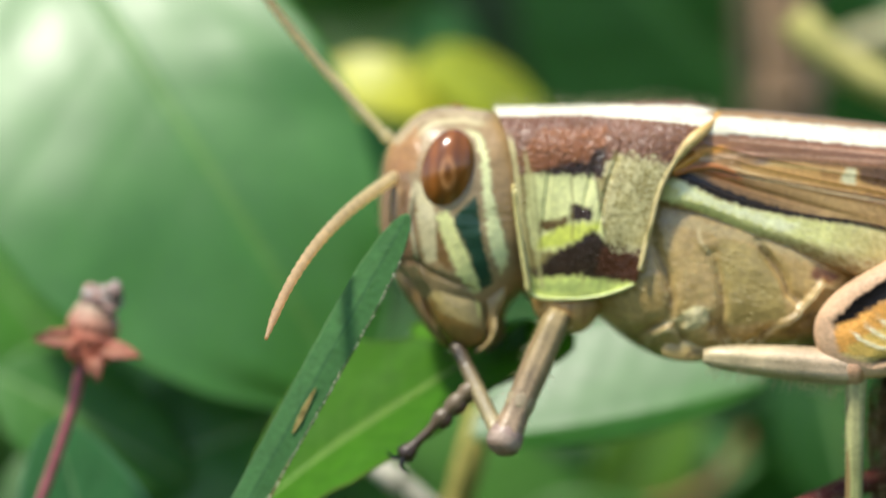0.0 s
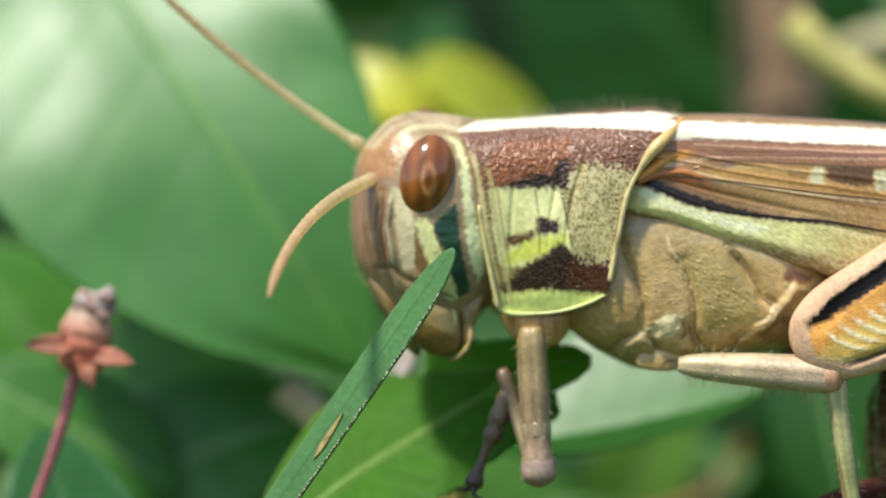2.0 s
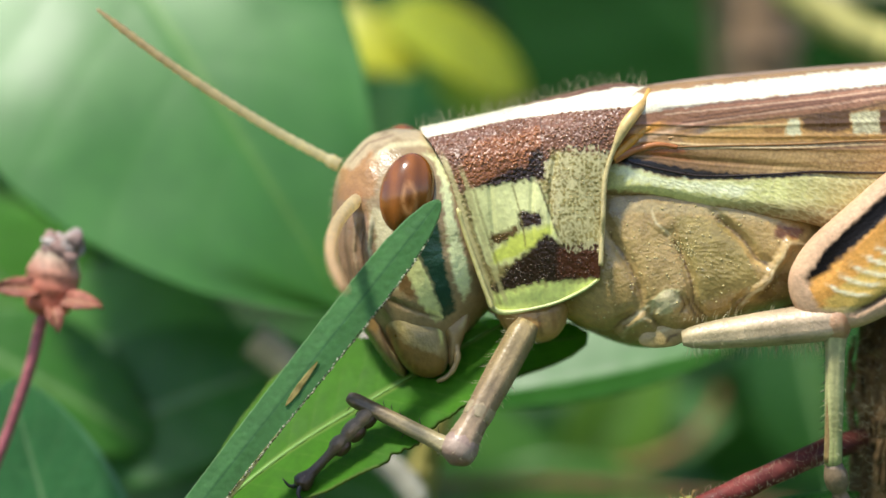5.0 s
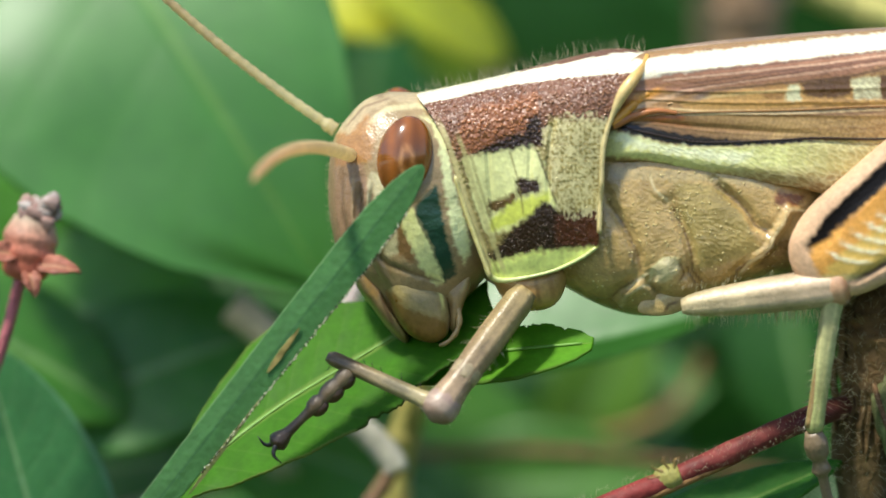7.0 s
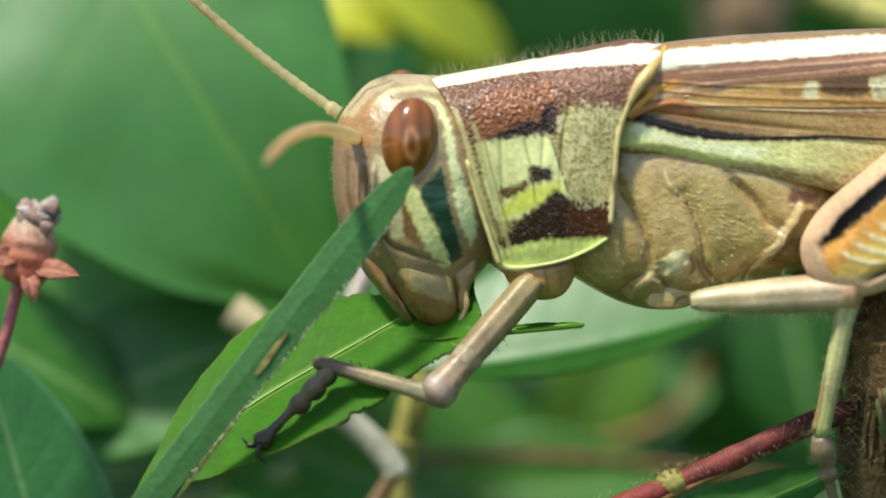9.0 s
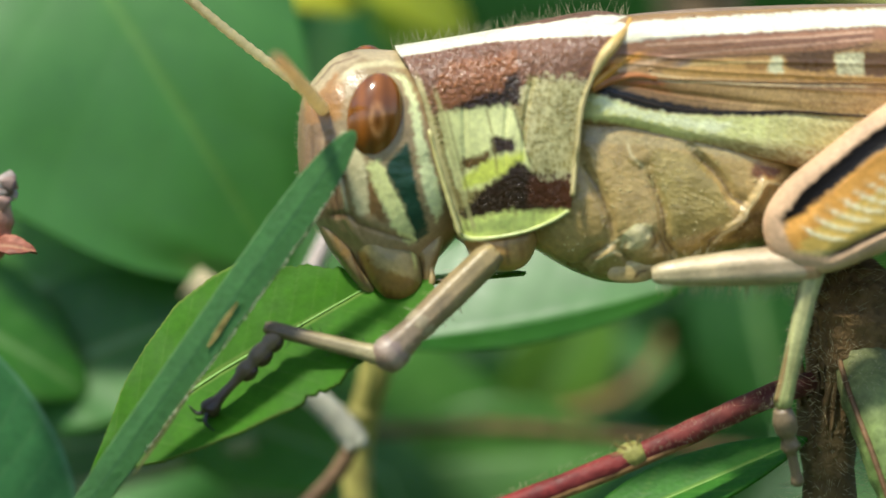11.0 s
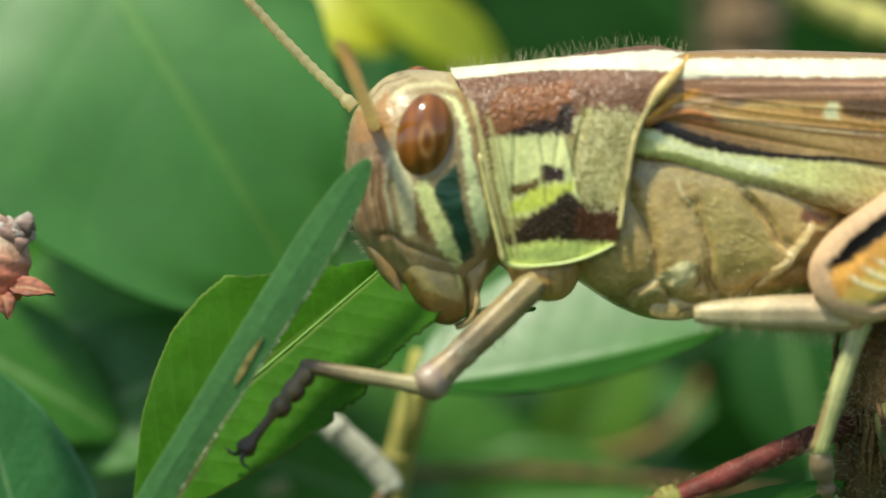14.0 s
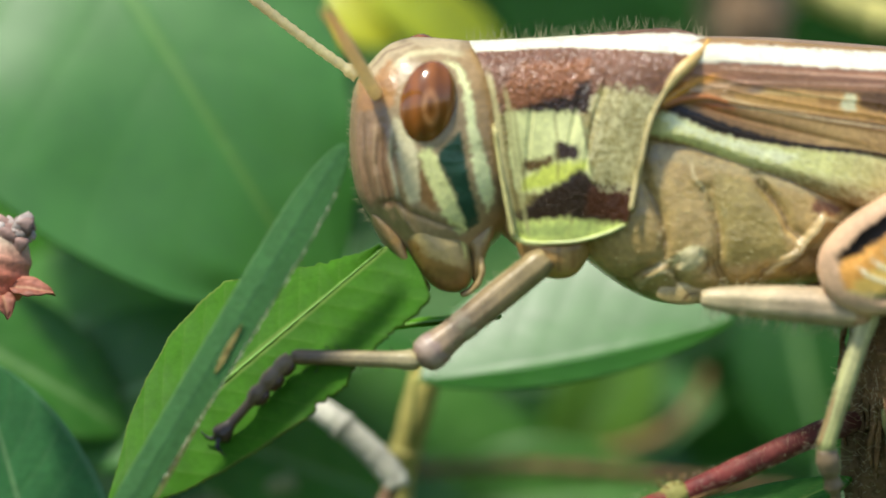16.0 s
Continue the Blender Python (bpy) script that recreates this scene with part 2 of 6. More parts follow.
def bristles(name, roots, material, parent, thick, label=""):
    """Fine tapered hairs; roots: (start, end) in the parent's space, metres."""
    verts, faces = [], []
    for a, b in roots:
        a, b = Vector(a), Vector(b)
        t = (b - a)
        s = t.cross(Vector((0.3, 1, 0.2))).normalized() * thick
        w = t.cross(s).normalized() * thick
        mid = a + t * 0.55 + s * 2.2
        k = len(verts)
        for base, f in ((a, 1.0), (mid, 0.65)):
            for j in range(3):
                an = 2.094 * j
                verts.append(base + f * (math.cos(an) * s + math.sin(an) * w))
        verts.append(b)
        for j in range(3):
            l = (j + 1) % 3
            faces += [(k + j, k + l, k + 3 + l, k + 3 + j), (k + 3 + j, k + 3 + l, k + 6)]
    return mesh_of(name, verts, faces, material, parent, None, label)


def granules(name, roots, parent, tints, label=""):
    """Small shining bumps; roots: (place, radius) in the parent's space, metres."""
    verts, faces, col = [], [], []
    for (p, r), c in zip(roots, tints):
        k = len(verts)
        for h, s in ((-0.2, 1.0), (0.5, 0.8)):
            for j in range(6):
                a = 1.0472 * j
                verts.append((p[0] + r * s * math.cos(a), p[1] - r * h, p[2] + r * s * math.sin(a)))
        verts.append((p[0], p[1] - r, p[2]))
        col += [c] * 13
        for j in range(6):
            l = (j + 1) % 6
            faces += [(k + j, k + l, k + 6 + l, k + 6 + j), (k + 6 + j, k + 6 + l, k + 12)]
    return mesh_of(name, verts, faces, GRANULE, parent, np.array(col), label)


def blade_shape(base, tip, width, normal, fold=0.0, bend=0.0, twist=0.0, nu=60, nv=24, tooth=0.0, teeth=30, power=0.8, skew=0.0, veins=9,
                green=(60, 120, 50), vein=(120, 160, 90), wave=0.0, blunt=1.0, thick=0.00022, seed=0.0, trim=None, edge=None, vein_width=0.03, round_to=0.75, lateral=1.0,
                shape=None, halves=(1.0, 1.0)):
    """Points, faces and tints of a leaf with midrib, side veins, fold and bend; both faces and a rim."""
    base, tip, normal = Vector(base), Vector(tip), Vector(normal)
    ax = tip - base
    L = ax.length
    ax.normalize()
    nm = (normal - ax * normal.dot(ax)).normalized()
    sd = ax.cross(nm)
    top = []
    gc, vc = rgb(*green) * np.array((1.08, 1.04, 0.62)), rgb(*vein) * np.array((1.0, 1.0, 0.75))
    tints = []
    for i in range(nu + 1):
        t = i / nu
        w = width * (math.sin(math.pi * min(1, t ** power * blunt)) ** round_to if 0 < t < 1 else 0.0) + 0.0004 * width
        if shape is not None:
            w = width * float(np.interp(t, *zip(*shape)))
        if tooth:
            w *= 1 + tooth * (((t * teeth) % 1.0) - 0.5)
        cen = base + ax * (L * t) + nm * (bend * 4 * t * (1 - t)) + sd * (skew * width * 4 * t * (1 - t))
        a0 = twist * t
        s2 = sd * math.cos(a0) + nm * math.sin(a0)
        n2 = nm * math.cos(a0) - sd * math.sin(a0)
        for j in range(nv + 1):
            s = -1 + 2 * j / nv
            lift = fold * (abs(s) - 0.25 * s * s) * w * (halves[0] if s < 0 else halves[1])
            lift += wave * width * noise.noise((t * 5, s * 2, seed)) * abs(s)
            mid = max(0.0, 1 - abs(s) / (vein_width * 1.6))
            ph = (t * veins - 0.9 * abs(s) * veins * 0.22) % 1.0
            lat = max(0.0, 1 - min(ph, 1 - ph) / 0.07) if 0.02 < t < 0.98 else 0
            lift -= 0.012 * width * mid + lateral * width * (0.004 * lat - 0.006 * math.sin(math.pi * ph))
            top.append(cen + s2 * (s * w * (halves[0] if s < 0 else halves[1])) + n2 * lift)
            m = min(1.0, mid + 0.3 * lat * lateral)
            c = gc * (1 - m) + vc * m
            if edge is not None and abs(s) > 0.93:
                c = 0.5 * c + 0.5 * rgb(*edge)
            tints.append(c * (1 + 0.10 * noise.noise((t * 9, s * 5, seed + 4))))
    row = nv + 1
    n = len(top)
    low = [p - nm * thick for p in top]
    faces = []
    for i in range(nu):
        for j in range(nv):
            if trim is not None and trim((i + 0.5) / nu, -1 + 2 * (j + 0.5) / nv):
                continue
            a = i * row + j
            faces.append((a, a + 1, a + row + 1, a + row))
            faces.append((n + a, n + a + row, n + a + row + 1, n + a + 1))
    count = {}
    for f in faces:
        if f[0] < n and f[2] < n:
            for x, y in zip(f, f[1:] + f[:1]):
                count[(x, y)] = count.get((x, y), 0) + 1
    for (x, y) in list(count):
        if (y, x) not in count:
            faces.append((y, x, n + x, n + y))
    return top + low, faces, np.vstack([tints, np.array(tints) * 0.9])


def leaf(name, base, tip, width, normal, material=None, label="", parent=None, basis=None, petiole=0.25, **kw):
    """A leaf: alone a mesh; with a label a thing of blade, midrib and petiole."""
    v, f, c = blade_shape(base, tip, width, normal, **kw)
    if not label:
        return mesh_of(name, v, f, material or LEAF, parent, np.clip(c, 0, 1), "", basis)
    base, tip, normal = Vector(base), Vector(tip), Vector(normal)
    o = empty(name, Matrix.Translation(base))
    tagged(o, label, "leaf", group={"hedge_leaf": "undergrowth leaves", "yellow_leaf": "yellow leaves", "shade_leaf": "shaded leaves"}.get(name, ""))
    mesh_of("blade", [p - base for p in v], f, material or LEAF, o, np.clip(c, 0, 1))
    nu, nv = kw.get("nu", 60), kw.get("nv", 24)
    nm = normal.normalized()
    mid = [v[i * (nv + 1) + nv // 2] - base - nm * (width * 0.004) for i in range(0, nu + 1, max(1, nu // 30))]
    col = rgb(*kw.get("vein", (120, 160, 90)))
    r = width * kw.get("vein_width", 0.03) * 0.8
    tube("midrib", mid, [r * (1 - 0.85 * i / len(mid)) for i in range(len(mid))], STEM_SOFT, o, col, 8, oval=0.6)
    ax = (base - tip).normalized()
    L = (tip - base).length
    tube("petiole", [Vector((0, 0, 0)), ax * (L * petiole * 0.5) - nm * (L * 0.01), ax * (L * petiole) + Vector((0, 0.003, -0.004))], [r * 1.1] * 3, STEM_SOFT, o, col, 8)
    return o


# ---- the ground and the growth behind ----
def ground():
    n = 40
    s = np.linspace(-1, 1, n + 1)
    s = np.sign(s) * np.abs(s) ** 3 * 400
    verts = [(x, y, -0.32 + (0.02 * noise.noise((x * 6, y * 6, 0)) if abs(x) + abs(y) < 6 else 0)) for x in s for y in s]
    faces = [(i * (n + 1) + j, (i + 1) * (n + 1) + j, (i + 1) * (n + 1) + j + 1, i * (n + 1) + j + 1) for i in range(n) for j in range(n)]
    tagged(mesh_of("ground", verts, faces, SOIL), "brown soil with moss and sparse low grass", "ground", kind="structure")


def hedge():
    rng = random.Random(5)
    verts, faces, cols = [], [], []
    for k in range(2400):
        if k < 1500:
            y = rng.uniform(0.11, 0.42)
            x, z = rng.uniform(-0.3, 0.3), rng.uniform(-0.31, 0.16)
            L = rng.uniform(0.025, 0.05)
        else:
            y = rng.uniform(0.42, 0.6)
            x, z = rng.uniform(-0.36, 0.36), rng.uniform(-0.31, 0.2)
            L = rng.uniform(0.05, 0.1)
        a = rng.uniform(0, 6.28)
        dirn = Vector((math.cos(a), rng.uniform(-0.4, 0.4), math.sin(a) * 0.8 - 0.2)).normalized()
        b = Vector((x, y, z))
        nm = Vector((rng.uniform(-.5, .5), -0.7, rng.uniform(0.1, 1.0)))
        g = rng.choice(((40, 92, 36), (52, 110, 44), (34, 80, 34), (66, 118, 46)))
        v, f, c = blade_shape(b, b + dirn * L, L * rng.uniform(0.2, 0.32), nm, nu=8, nv=4, bend=L * 0.08, fold=0.15, green=g, vein=(100, 140, 80), veins=4, vein_width=0.1)
        o = len(verts)
        verts += v
        faces += [tuple(i + o for i in q) for q in f]
        cols.append(c)
    ob = mesh_of("hedge_foliage", verts, faces, HEDGE, None, np.clip(np.vstack(cols), 0, 1))
    tagged(ob, "dense dark green leaves of the hedge behind", "foliage", kind="stuff")


def undergrowth():
    """Shrub leaves all round and behind, low in front, with their woody stems."""
    rng = random.Random(15)
    verts, faces, cols = [], [], []
    for k in range(7600):
        far, way = 3.4 * rng.random() ** 0.8, rng.uniform(0, 6.283)
        if far * (1 + 0.5 * noise.noise((math.cos(way) * 2, math.sin(way) * 2, 3.0))) > 2.3:
            continue
        x, y = far * math.cos(way), 0.3 + far * math.sin(way)
        if y < 0.62 and abs(x) < 0.4 and y > 0.05:
            continue
        high = 0.34 if y > 0.5 else 0.24 if abs(x) > 0.6 else 0.13
        z = -0.31 + high * rng.random() ** 0.8 * (0.7 + 0.6 * noise.noise((x * 3, y * 3, 0)))
        L = rng.uniform(0.04, 0.11) * (1 + 0.4 * far)
        a = rng.uniform(0, 6.28)
        dirn = Vector((math.cos(a), math.sin(a), rng.uniform(-0.5, 0.3))).normalized()
        nm = Vector((rng.uniform(-.5, .5), rng.uniform(-.7, .3), 1.0))
        g = rng.choice(((44, 96, 38), (56, 112, 46), (38, 84, 36), (74, 122, 50), (60, 104, 40)))
        b = Vector((x, y, z))
        v, f, c = blade_shape(b, b + dirn * L, L * rng.uniform(0.2, 0.32), nm, nu=5, nv=4, bend=L * 0.08, fold=0.15, green=g, vein=(100, 140, 80), veins=4, vein_width=0.1)
        o = len(verts)
        verts += v
        faces += [tuple(i + o for i in q) for q in f]
        cols.append(c)
    tagged(mesh_of("undergrowth", verts, faces, HEDGE, None, np.clip(np.vstack(cols), 0, 1)), "low green shrub leaves covering the soil", "foliage", kind="stuff")
    verts, faces = [], []
    for k in range(260):
        x, y = rng.uniform(-1.2, 1.2), rng.uniform(0.14, 1.5)
        if y < 0.5:
            x *= 0.28
        p, h = Vector((x, y, -0.33)), rng.uniform(0.2, 0.42)
        d = Vector((rng.uniform(-.25, .25), rng.uniform(-.1, .25), 1)).normalized()
        for i in range(7):
            r = 0.003 * (1 - i / 8)
            c = p + d * (h * i / 6) + Vector((noise.noise((k, i, 0)), noise.noise((k, i, 5)), 0)) * 0.012
            for j in range(6):
                verts.append(c + Vector((math.cos(1.047 * j), math.sin(1.047 * j), 0)) * r)
        o = k * 42
        faces += [(o + i * 6 + j, o + i * 6 + (j + 1) % 6, o + i * 6 + 6 + (j + 1) % 6, o + i * 6 + 6 + j) for i in range(6) for j in range(6)]
    tagged(mesh_of("shrub_stems", verts, faces, WOOD), "thin woody stems among the leaves", "stem", kind="stuff")


ground()
hedge()
undergrowth()


# ---- plants round the insect ----
def background_plants():
    # the broad leaf behind the head
    global broad_leaf
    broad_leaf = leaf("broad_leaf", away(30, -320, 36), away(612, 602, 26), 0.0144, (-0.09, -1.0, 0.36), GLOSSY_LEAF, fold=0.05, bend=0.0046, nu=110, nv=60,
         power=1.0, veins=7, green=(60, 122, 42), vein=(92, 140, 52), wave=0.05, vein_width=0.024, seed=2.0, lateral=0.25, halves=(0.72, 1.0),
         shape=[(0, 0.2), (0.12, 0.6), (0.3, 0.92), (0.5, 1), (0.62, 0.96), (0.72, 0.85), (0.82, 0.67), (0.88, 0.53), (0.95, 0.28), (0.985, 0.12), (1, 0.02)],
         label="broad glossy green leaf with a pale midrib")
    leaf("shade_leaf", away(1500, 330, 85), away(880, -330, 80), 0.0145, (0.1, -1, -0.15), fold=0.05, green=(38, 92, 34), vein=(70, 120, 60), veins=6,
         seed=5.0, label="broad dark green leaf behind, darkened for shade")
    # nearly black green: the shade of the gap behind is put into the tint
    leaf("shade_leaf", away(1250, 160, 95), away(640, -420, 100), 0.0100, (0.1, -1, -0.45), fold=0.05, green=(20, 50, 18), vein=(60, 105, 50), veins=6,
         seed=6.0, label="broad dark green leaf behind, darkened for shade")
    leaf("yellow_leaf", away(505, 48, 52), away(745, 118, 50), 0.0027, (-0.25, -0.75, 0.6), fold=0.1, bend=0.001, green=(190, 194, 54), vein=(206, 208, 92), seed=7.0, round_to=0.5,
         label="small yellow-green leaf catching the sun")
    leaf("yellow_leaf", away(690, 14, 50), away(930, 172, 52), 0.0025, (-0.15, -0.85, 0.5), fold=0.1, bend=0.001, green=(178, 190, 56), vein=(172, 190, 88), seed=7.5, round_to=0.5,
         label="small yellow-green leaf catching the sun")
    leaf("yellow_leaf", away(770, 60, 55), away(885, 245, 56), 0.0021, (0.0, -0.9, 0.4), fold=0.1, green=(112, 148, 50), vein=(150, 172, 84), seed=8.0,
         label="small yellow-green leaf hanging down")
    # the shining leaf under the belly
    leaf("shining_leaf", away(776, 704, 17), away(1318, 600, 16), 0.0076, (-0.22, -0.88, 0.38), PALE_LEAF, fold=-0.30, bend=0.0003, nu=80, nv=48, power=1.0, veins=8, skew=0.09,
         halves=(1.0, 0.17), round_to=0.6, green=(46, 104, 38), vein=(66, 122, 52), seed=9.0, lateral=0.2, vein_width=0.012, petiole=0.03, label="glossy green leaf reflecting the sky below the insect")
    leaf("lower_leaf", away(165, 1200, 12), away(16, 672, 12), 0.0049, (0.0, -0.9, 0.45), LEAF_FINE, fold=0.10, nu=90, nv=44, round_to=0.6,
         green=(82, 150, 110), vein=(150, 192, 150), edge=(140, 185, 150), veins=9, seed=10.0, lateral=0.6, vein_width=0.014, label="dull green leaf with a fine pale edge")
    rng = random.Random(11)
    # loose leaves between the broad leaf and the hedge
    for u, v, mm, size, ang, g in ((330, 715, 29, 500, 20, (64, 126, 46)), (90, 690, 27, 420, -30, (66, 128, 48)), (40, 560, 44, 520, -52, (92, 160, 70)), (270, 640, 37, 520, -16, (84, 150, 60)), (120, 800, 33, 420, 14, (60, 118, 46)), (520, 840, 33, 460, 160, (78, 142, 56)),
                                   (980, 800, 62, 640, 12, (58, 116, 42)), (1100, 735, 58, 300, 62, (112, 160, 76)), (780, 860, 48, 620, -15, (76, 130, 54)),
                                   (1250, 880, 75, 560, 10, (40, 98, 30)), (1010, 915, 46, 420, 5, (70, 122, 52)), (1330, 700, 66, 340, 40, (40, 100, 30)), (1440, 640, 60, 420, 100, (38, 92, 32)), (690, 150, 80, 500, 80, (40, 100, 44)),
                                   (1000, 880, 60, 560, 170, (70, 124, 50)), (200, 900, 44, 540, 10, (60, 118, 46))):
        c = away(u, v, mm)
        k = size * U * (1 + mm / 200) / 2
        dv = Vector((math.cos(radians(ang)), rng.uniform(-.25, .25), math.sin(radians(ang)))) * k
        leaf("hedge_leaf", c - dv, c + dv, k * rng.uniform(0.5, 0.62), (rng.uniform(-.3, .3), -0.9, rng.uniform(0.2, 0.8) if u < 1100 else rng.uniform(-0.35, -0.1)), green=g, vein=(130, 170, 110), bend=k * 0.1,
             fold=0.12, nu=40, nv=20, veins=6, seed=u * 0.1, label="plain green leaf of the undergrowth")


def stick(name, pts, r0, r1, colour, label, category="stem", lumps=0.08, mat=None, end=None, n=14, down=()):
    p = spline(pts, 40)
    rr = [(r0 + (r1 - r0) * i / 39) * (1 + lumps * noise.noise((i * 0.45, r0 * 9000, 1.0))) for i in range(40)]
    c0, c1 = np.array(colour), np.array(end if end is not None else colour)
    tints = [(c0 + (c1 - c0) * i / 39) * (1 + 0.2 * noise.noise((i * 0.9, r0 * 7000, 3.0))) for i in range(40)]
    if len(down):
        # the unseen lower part, to the ground
        p = np.vstack([spline(list(down) + [p[0]], 30)[:-1], p])
        rr, tints = [r0] * 29 + rr, [c0] * 29 + tints
    ob = tagged(tube(name, p, rr, mat or STEM, None, None, n, tints=np.clip(tints, 0, 1), label=label), label, category, group={"twig": "dry twigs", "stalk": "blurred stalks"}.get(name, ""))
    if name in ("twig", "stalk"):
        k = len(p) // 2
        tube("knot", p[k - 1:k + 2], [rr[k] * 0.95, rr[k] * 1.2, rr[k] * 0.95], mat or STEM, ob, c0 * 0.85, n, label="slightly swollen knot")
    return ob


def stems():
    # blurred stalks above the wing
    stick("stalk", [away(1330, 420, 60), away(1360, 160, 58), away(1350, -60, 56), away(1340, -260, 55)], 0.0022, 0.0022, rgb(158, 128, 98), "thick tan stalk behind the wing")
    stick("stalk", [away(1300, 330, 75), away(1290, 60, 75), away(1270, -260, 75)], 0.0013, 0.0013, rgb(92, 82, 60), "thin grey-brown stalk behind the wing")
    stick("stalk", [away(1360, -60, 40), away(1440, 16, 40), away(1550, 72, 40), away(1800, 150, 40)], 0.0013, 0.0011, rgb(206, 196, 116), "pale yellow-green stalk slanting down")
    stick("stalk", [away(1400, 50, 66), away(1520, -20, 64), away(1800, -30, 62)], 0.0013, 0.0012, rgb(178, 172, 130), "pale dry stalk lying across")
    # pale twigs below
    stick("twig", [away(530, 706, 20), away(622, 768, 18), away(690, 826, 18), away(728, 868, 18), away(738, 890, 18)], 0.00075, 0.0008, rgb(186, 182, 164), "pale dry twig, bent")
    stick("twig", [away(800, 650, 22), away(770, 760, 22), away(740, 880, 23), away(740, 1000, 23)], 0.0010, 0.0009, rgb(170, 160, 88), "thin yellowish green twig")
    stick("twig", [away(448, 600, 24), away(505, 644, 24), away(590, 730, 24)], 0.0011, 0.0009, rgb(196, 180, 142), "pale broken twig end")
    stick("twig", [away(732, 876, 18), away(712, 920, 18), away(660, 980, 18), away(560, 1080, 18)], 0.0005, 0.00045, rgb(122, 96, 70), "thin bent brown twig")
    stick("twig", [away(690, 866, 40), away(900, 856, 40), away(1080, 862, 40), away(1420, 900, 42)], 0.00042, 0.0004, rgb(112, 84, 56), "thin brown twig lying behind")
    stick("twig", [away(900, 866, 56), away(1010, 846, 56), away(1120, 826, 56), away(1210, 790, 56), away(1262, 730, 56), away(1276, 690, 56)], 0.00050, 0.00034, rgb(140, 104, 66), "orange-brown twig, blurred behind")
    stick("twig", [away(200, 980, 32), away(380, 930, 32), away(560, 880, 32)], 0.0006, 0.0006, rgb(150, 160, 110), "thin pale green twig")
    stick("twig", [away(690, 520, 20), away(655, 600, 20), away(640, 680, 21)], 0.0005, 0.0006, rgb(214, 196, 188), "pale pinkish twig behind the jaw")
    # red stem with its node
    red = stick("red_stem", [away(640, 1130, -2), away(980, 1000, -1), away(1215, 908, 0), away(1440, 806, 1.5), away(1560, 766, 5.6)], 0.00072, 0.00064,
                rgb(146, 42, 44), "hairy dark red stem with a pale green node", end=rgb(80, 48, 38), lumps=0.16,
                down=[(-0.05, 0.02, -0.33), (-0.045, 0.01, -0.2), (-0.03, 0.002, -0.06)])
    low = spline([away(820, 1076, -1.4), away(980, 1014, -1.3), away(1215, 922, -0.4), away(1430, 824, 1.0)], 30)
    tube("streak", low, [(0.00034 + 0.00008 * noise.noise((i * 0.5, 0, 9.0))) * (1 - 0.4 * i / 29) for i in range(30)], STEM, red, rgb(142, 104, 62), 10, label="yellowish underside")
    rng = random.Random(3)
    roots = []
    for k in range(260):
        t = rng.random()
        b = away(700 + 760 * t, 1105 - 310 * t + 6 * math.sin(t * 9), -1 + 2 * t)
        a = rng.uniform(0, 6.28)
        o = Vector((math.sin(a) * 0.35, -abs(math.cos(a)) * 0.6, math.sin(a)))
        roots.append((b + o * 0.00045, b + o * 0.00045 + Vector((rng.uniform(-.3, .3), o.y, o.z)) * rng.uniform(0.0002, 0.0005)))
    bristles("hair", roots, HAIR, red, 0.00001)
    tube("node", spline([away(1196, 912, 0), away(1214, 904, 0), away(1236, 896, 0)], 10), [0.0006, 0.00068, 0.00074, 0.00078, 0.0008, 0.0008, 0.00077, 0.00074, 0.0007, 0.00062],
         STEM, red, rgb(140, 134, 70), 14, label="pale green stem node")
    roots = [(away(u, v, -3), away(u + a, v - b, -4)) for u, v, a, b in ((1206, 892, -22, 20), (1216, 886, -8, 24), (1226, 884, 12, 18), (1200, 900, -28, 6))]
    bristles("stipule", roots, STEM_TIP, red, 0.0001, "small dry stipules")
    leaf("stem_leaf", away(1130, 1040, 3), away(1520, 872, 4), 0.0026, (0.0, -0.5, 0.9), LEAF_FINE, fold=0.2, green=(70, 140, 50), vein=(140, 180, 90), seed=20.0, nu=50, nv=20,
         label="small green leaf below the red stem")
    # upright stem that carries the insect
    post = stick("upright_stem", [away(1570, 1300, 5), away(1560, 980, 5), away(1556, 820, 5.5), away(1572, 680, 6), away(1576, 560, 7), away(1570, 420, 8), away(1580, 200, 9)], 0.0017, 0.0017, rgb(104, 86, 54),
          "rough grey-brown upright stem", lumps=0.3, mat=BARK, down=[(0.04, 0.02, -0.33), (0.034, 0.012, -0.2), (0.028, 0.006, -0.08)])
    tube("node", spline([away(1566, 770, 5.2), away(1592, 700, 5), away(1600, 640, 5.4), away(1580, 560, 6.6)], 24),
         [(0.0014 + 0.0013 * math.sin(math.pi * i / 23)) * (1 + 0.25 * noise.noise((i * 0.55, 2.0, 7.0))) for i in range(24)], BARK, post, rgb(124, 98, 64), 18, label="swollen brown stem node")
    rng = random.Random(29)
    for k in range(11):
        # cracked ridges of the bark, along the side that is seen
        side, v0 = -0.94 + 0.19 * k, rng.uniform(545, 640)
        v1 = v0 + rng.uniform(160, 330)
        pts = []
        for v in np.linspace(v0, v1, 18):
            w = side + 0.12 * noise.noise((v / 40, k * 3.0, 1.0))
            w = max(-0.97, min(0.97, w))
            core = away(float(np.interp(v, (560, 680, 820, 980), (1576, 1572, 1556, 1560))), v, float(np.interp(v, (560, 680, 820), (6.6, 5.6, 5.4))))
            fat = float(np.interp(v, (560, 620, 680, 760, 900), (1.0, 1.45, 1.45, 1.1, 1.0)))
            pts.append(core + Vector((w * 0.00172 * fat, -0.00172 * fat * math.sqrt(1 - w * w), 0)))
        tone = rng.uniform(0.6, 1.25)
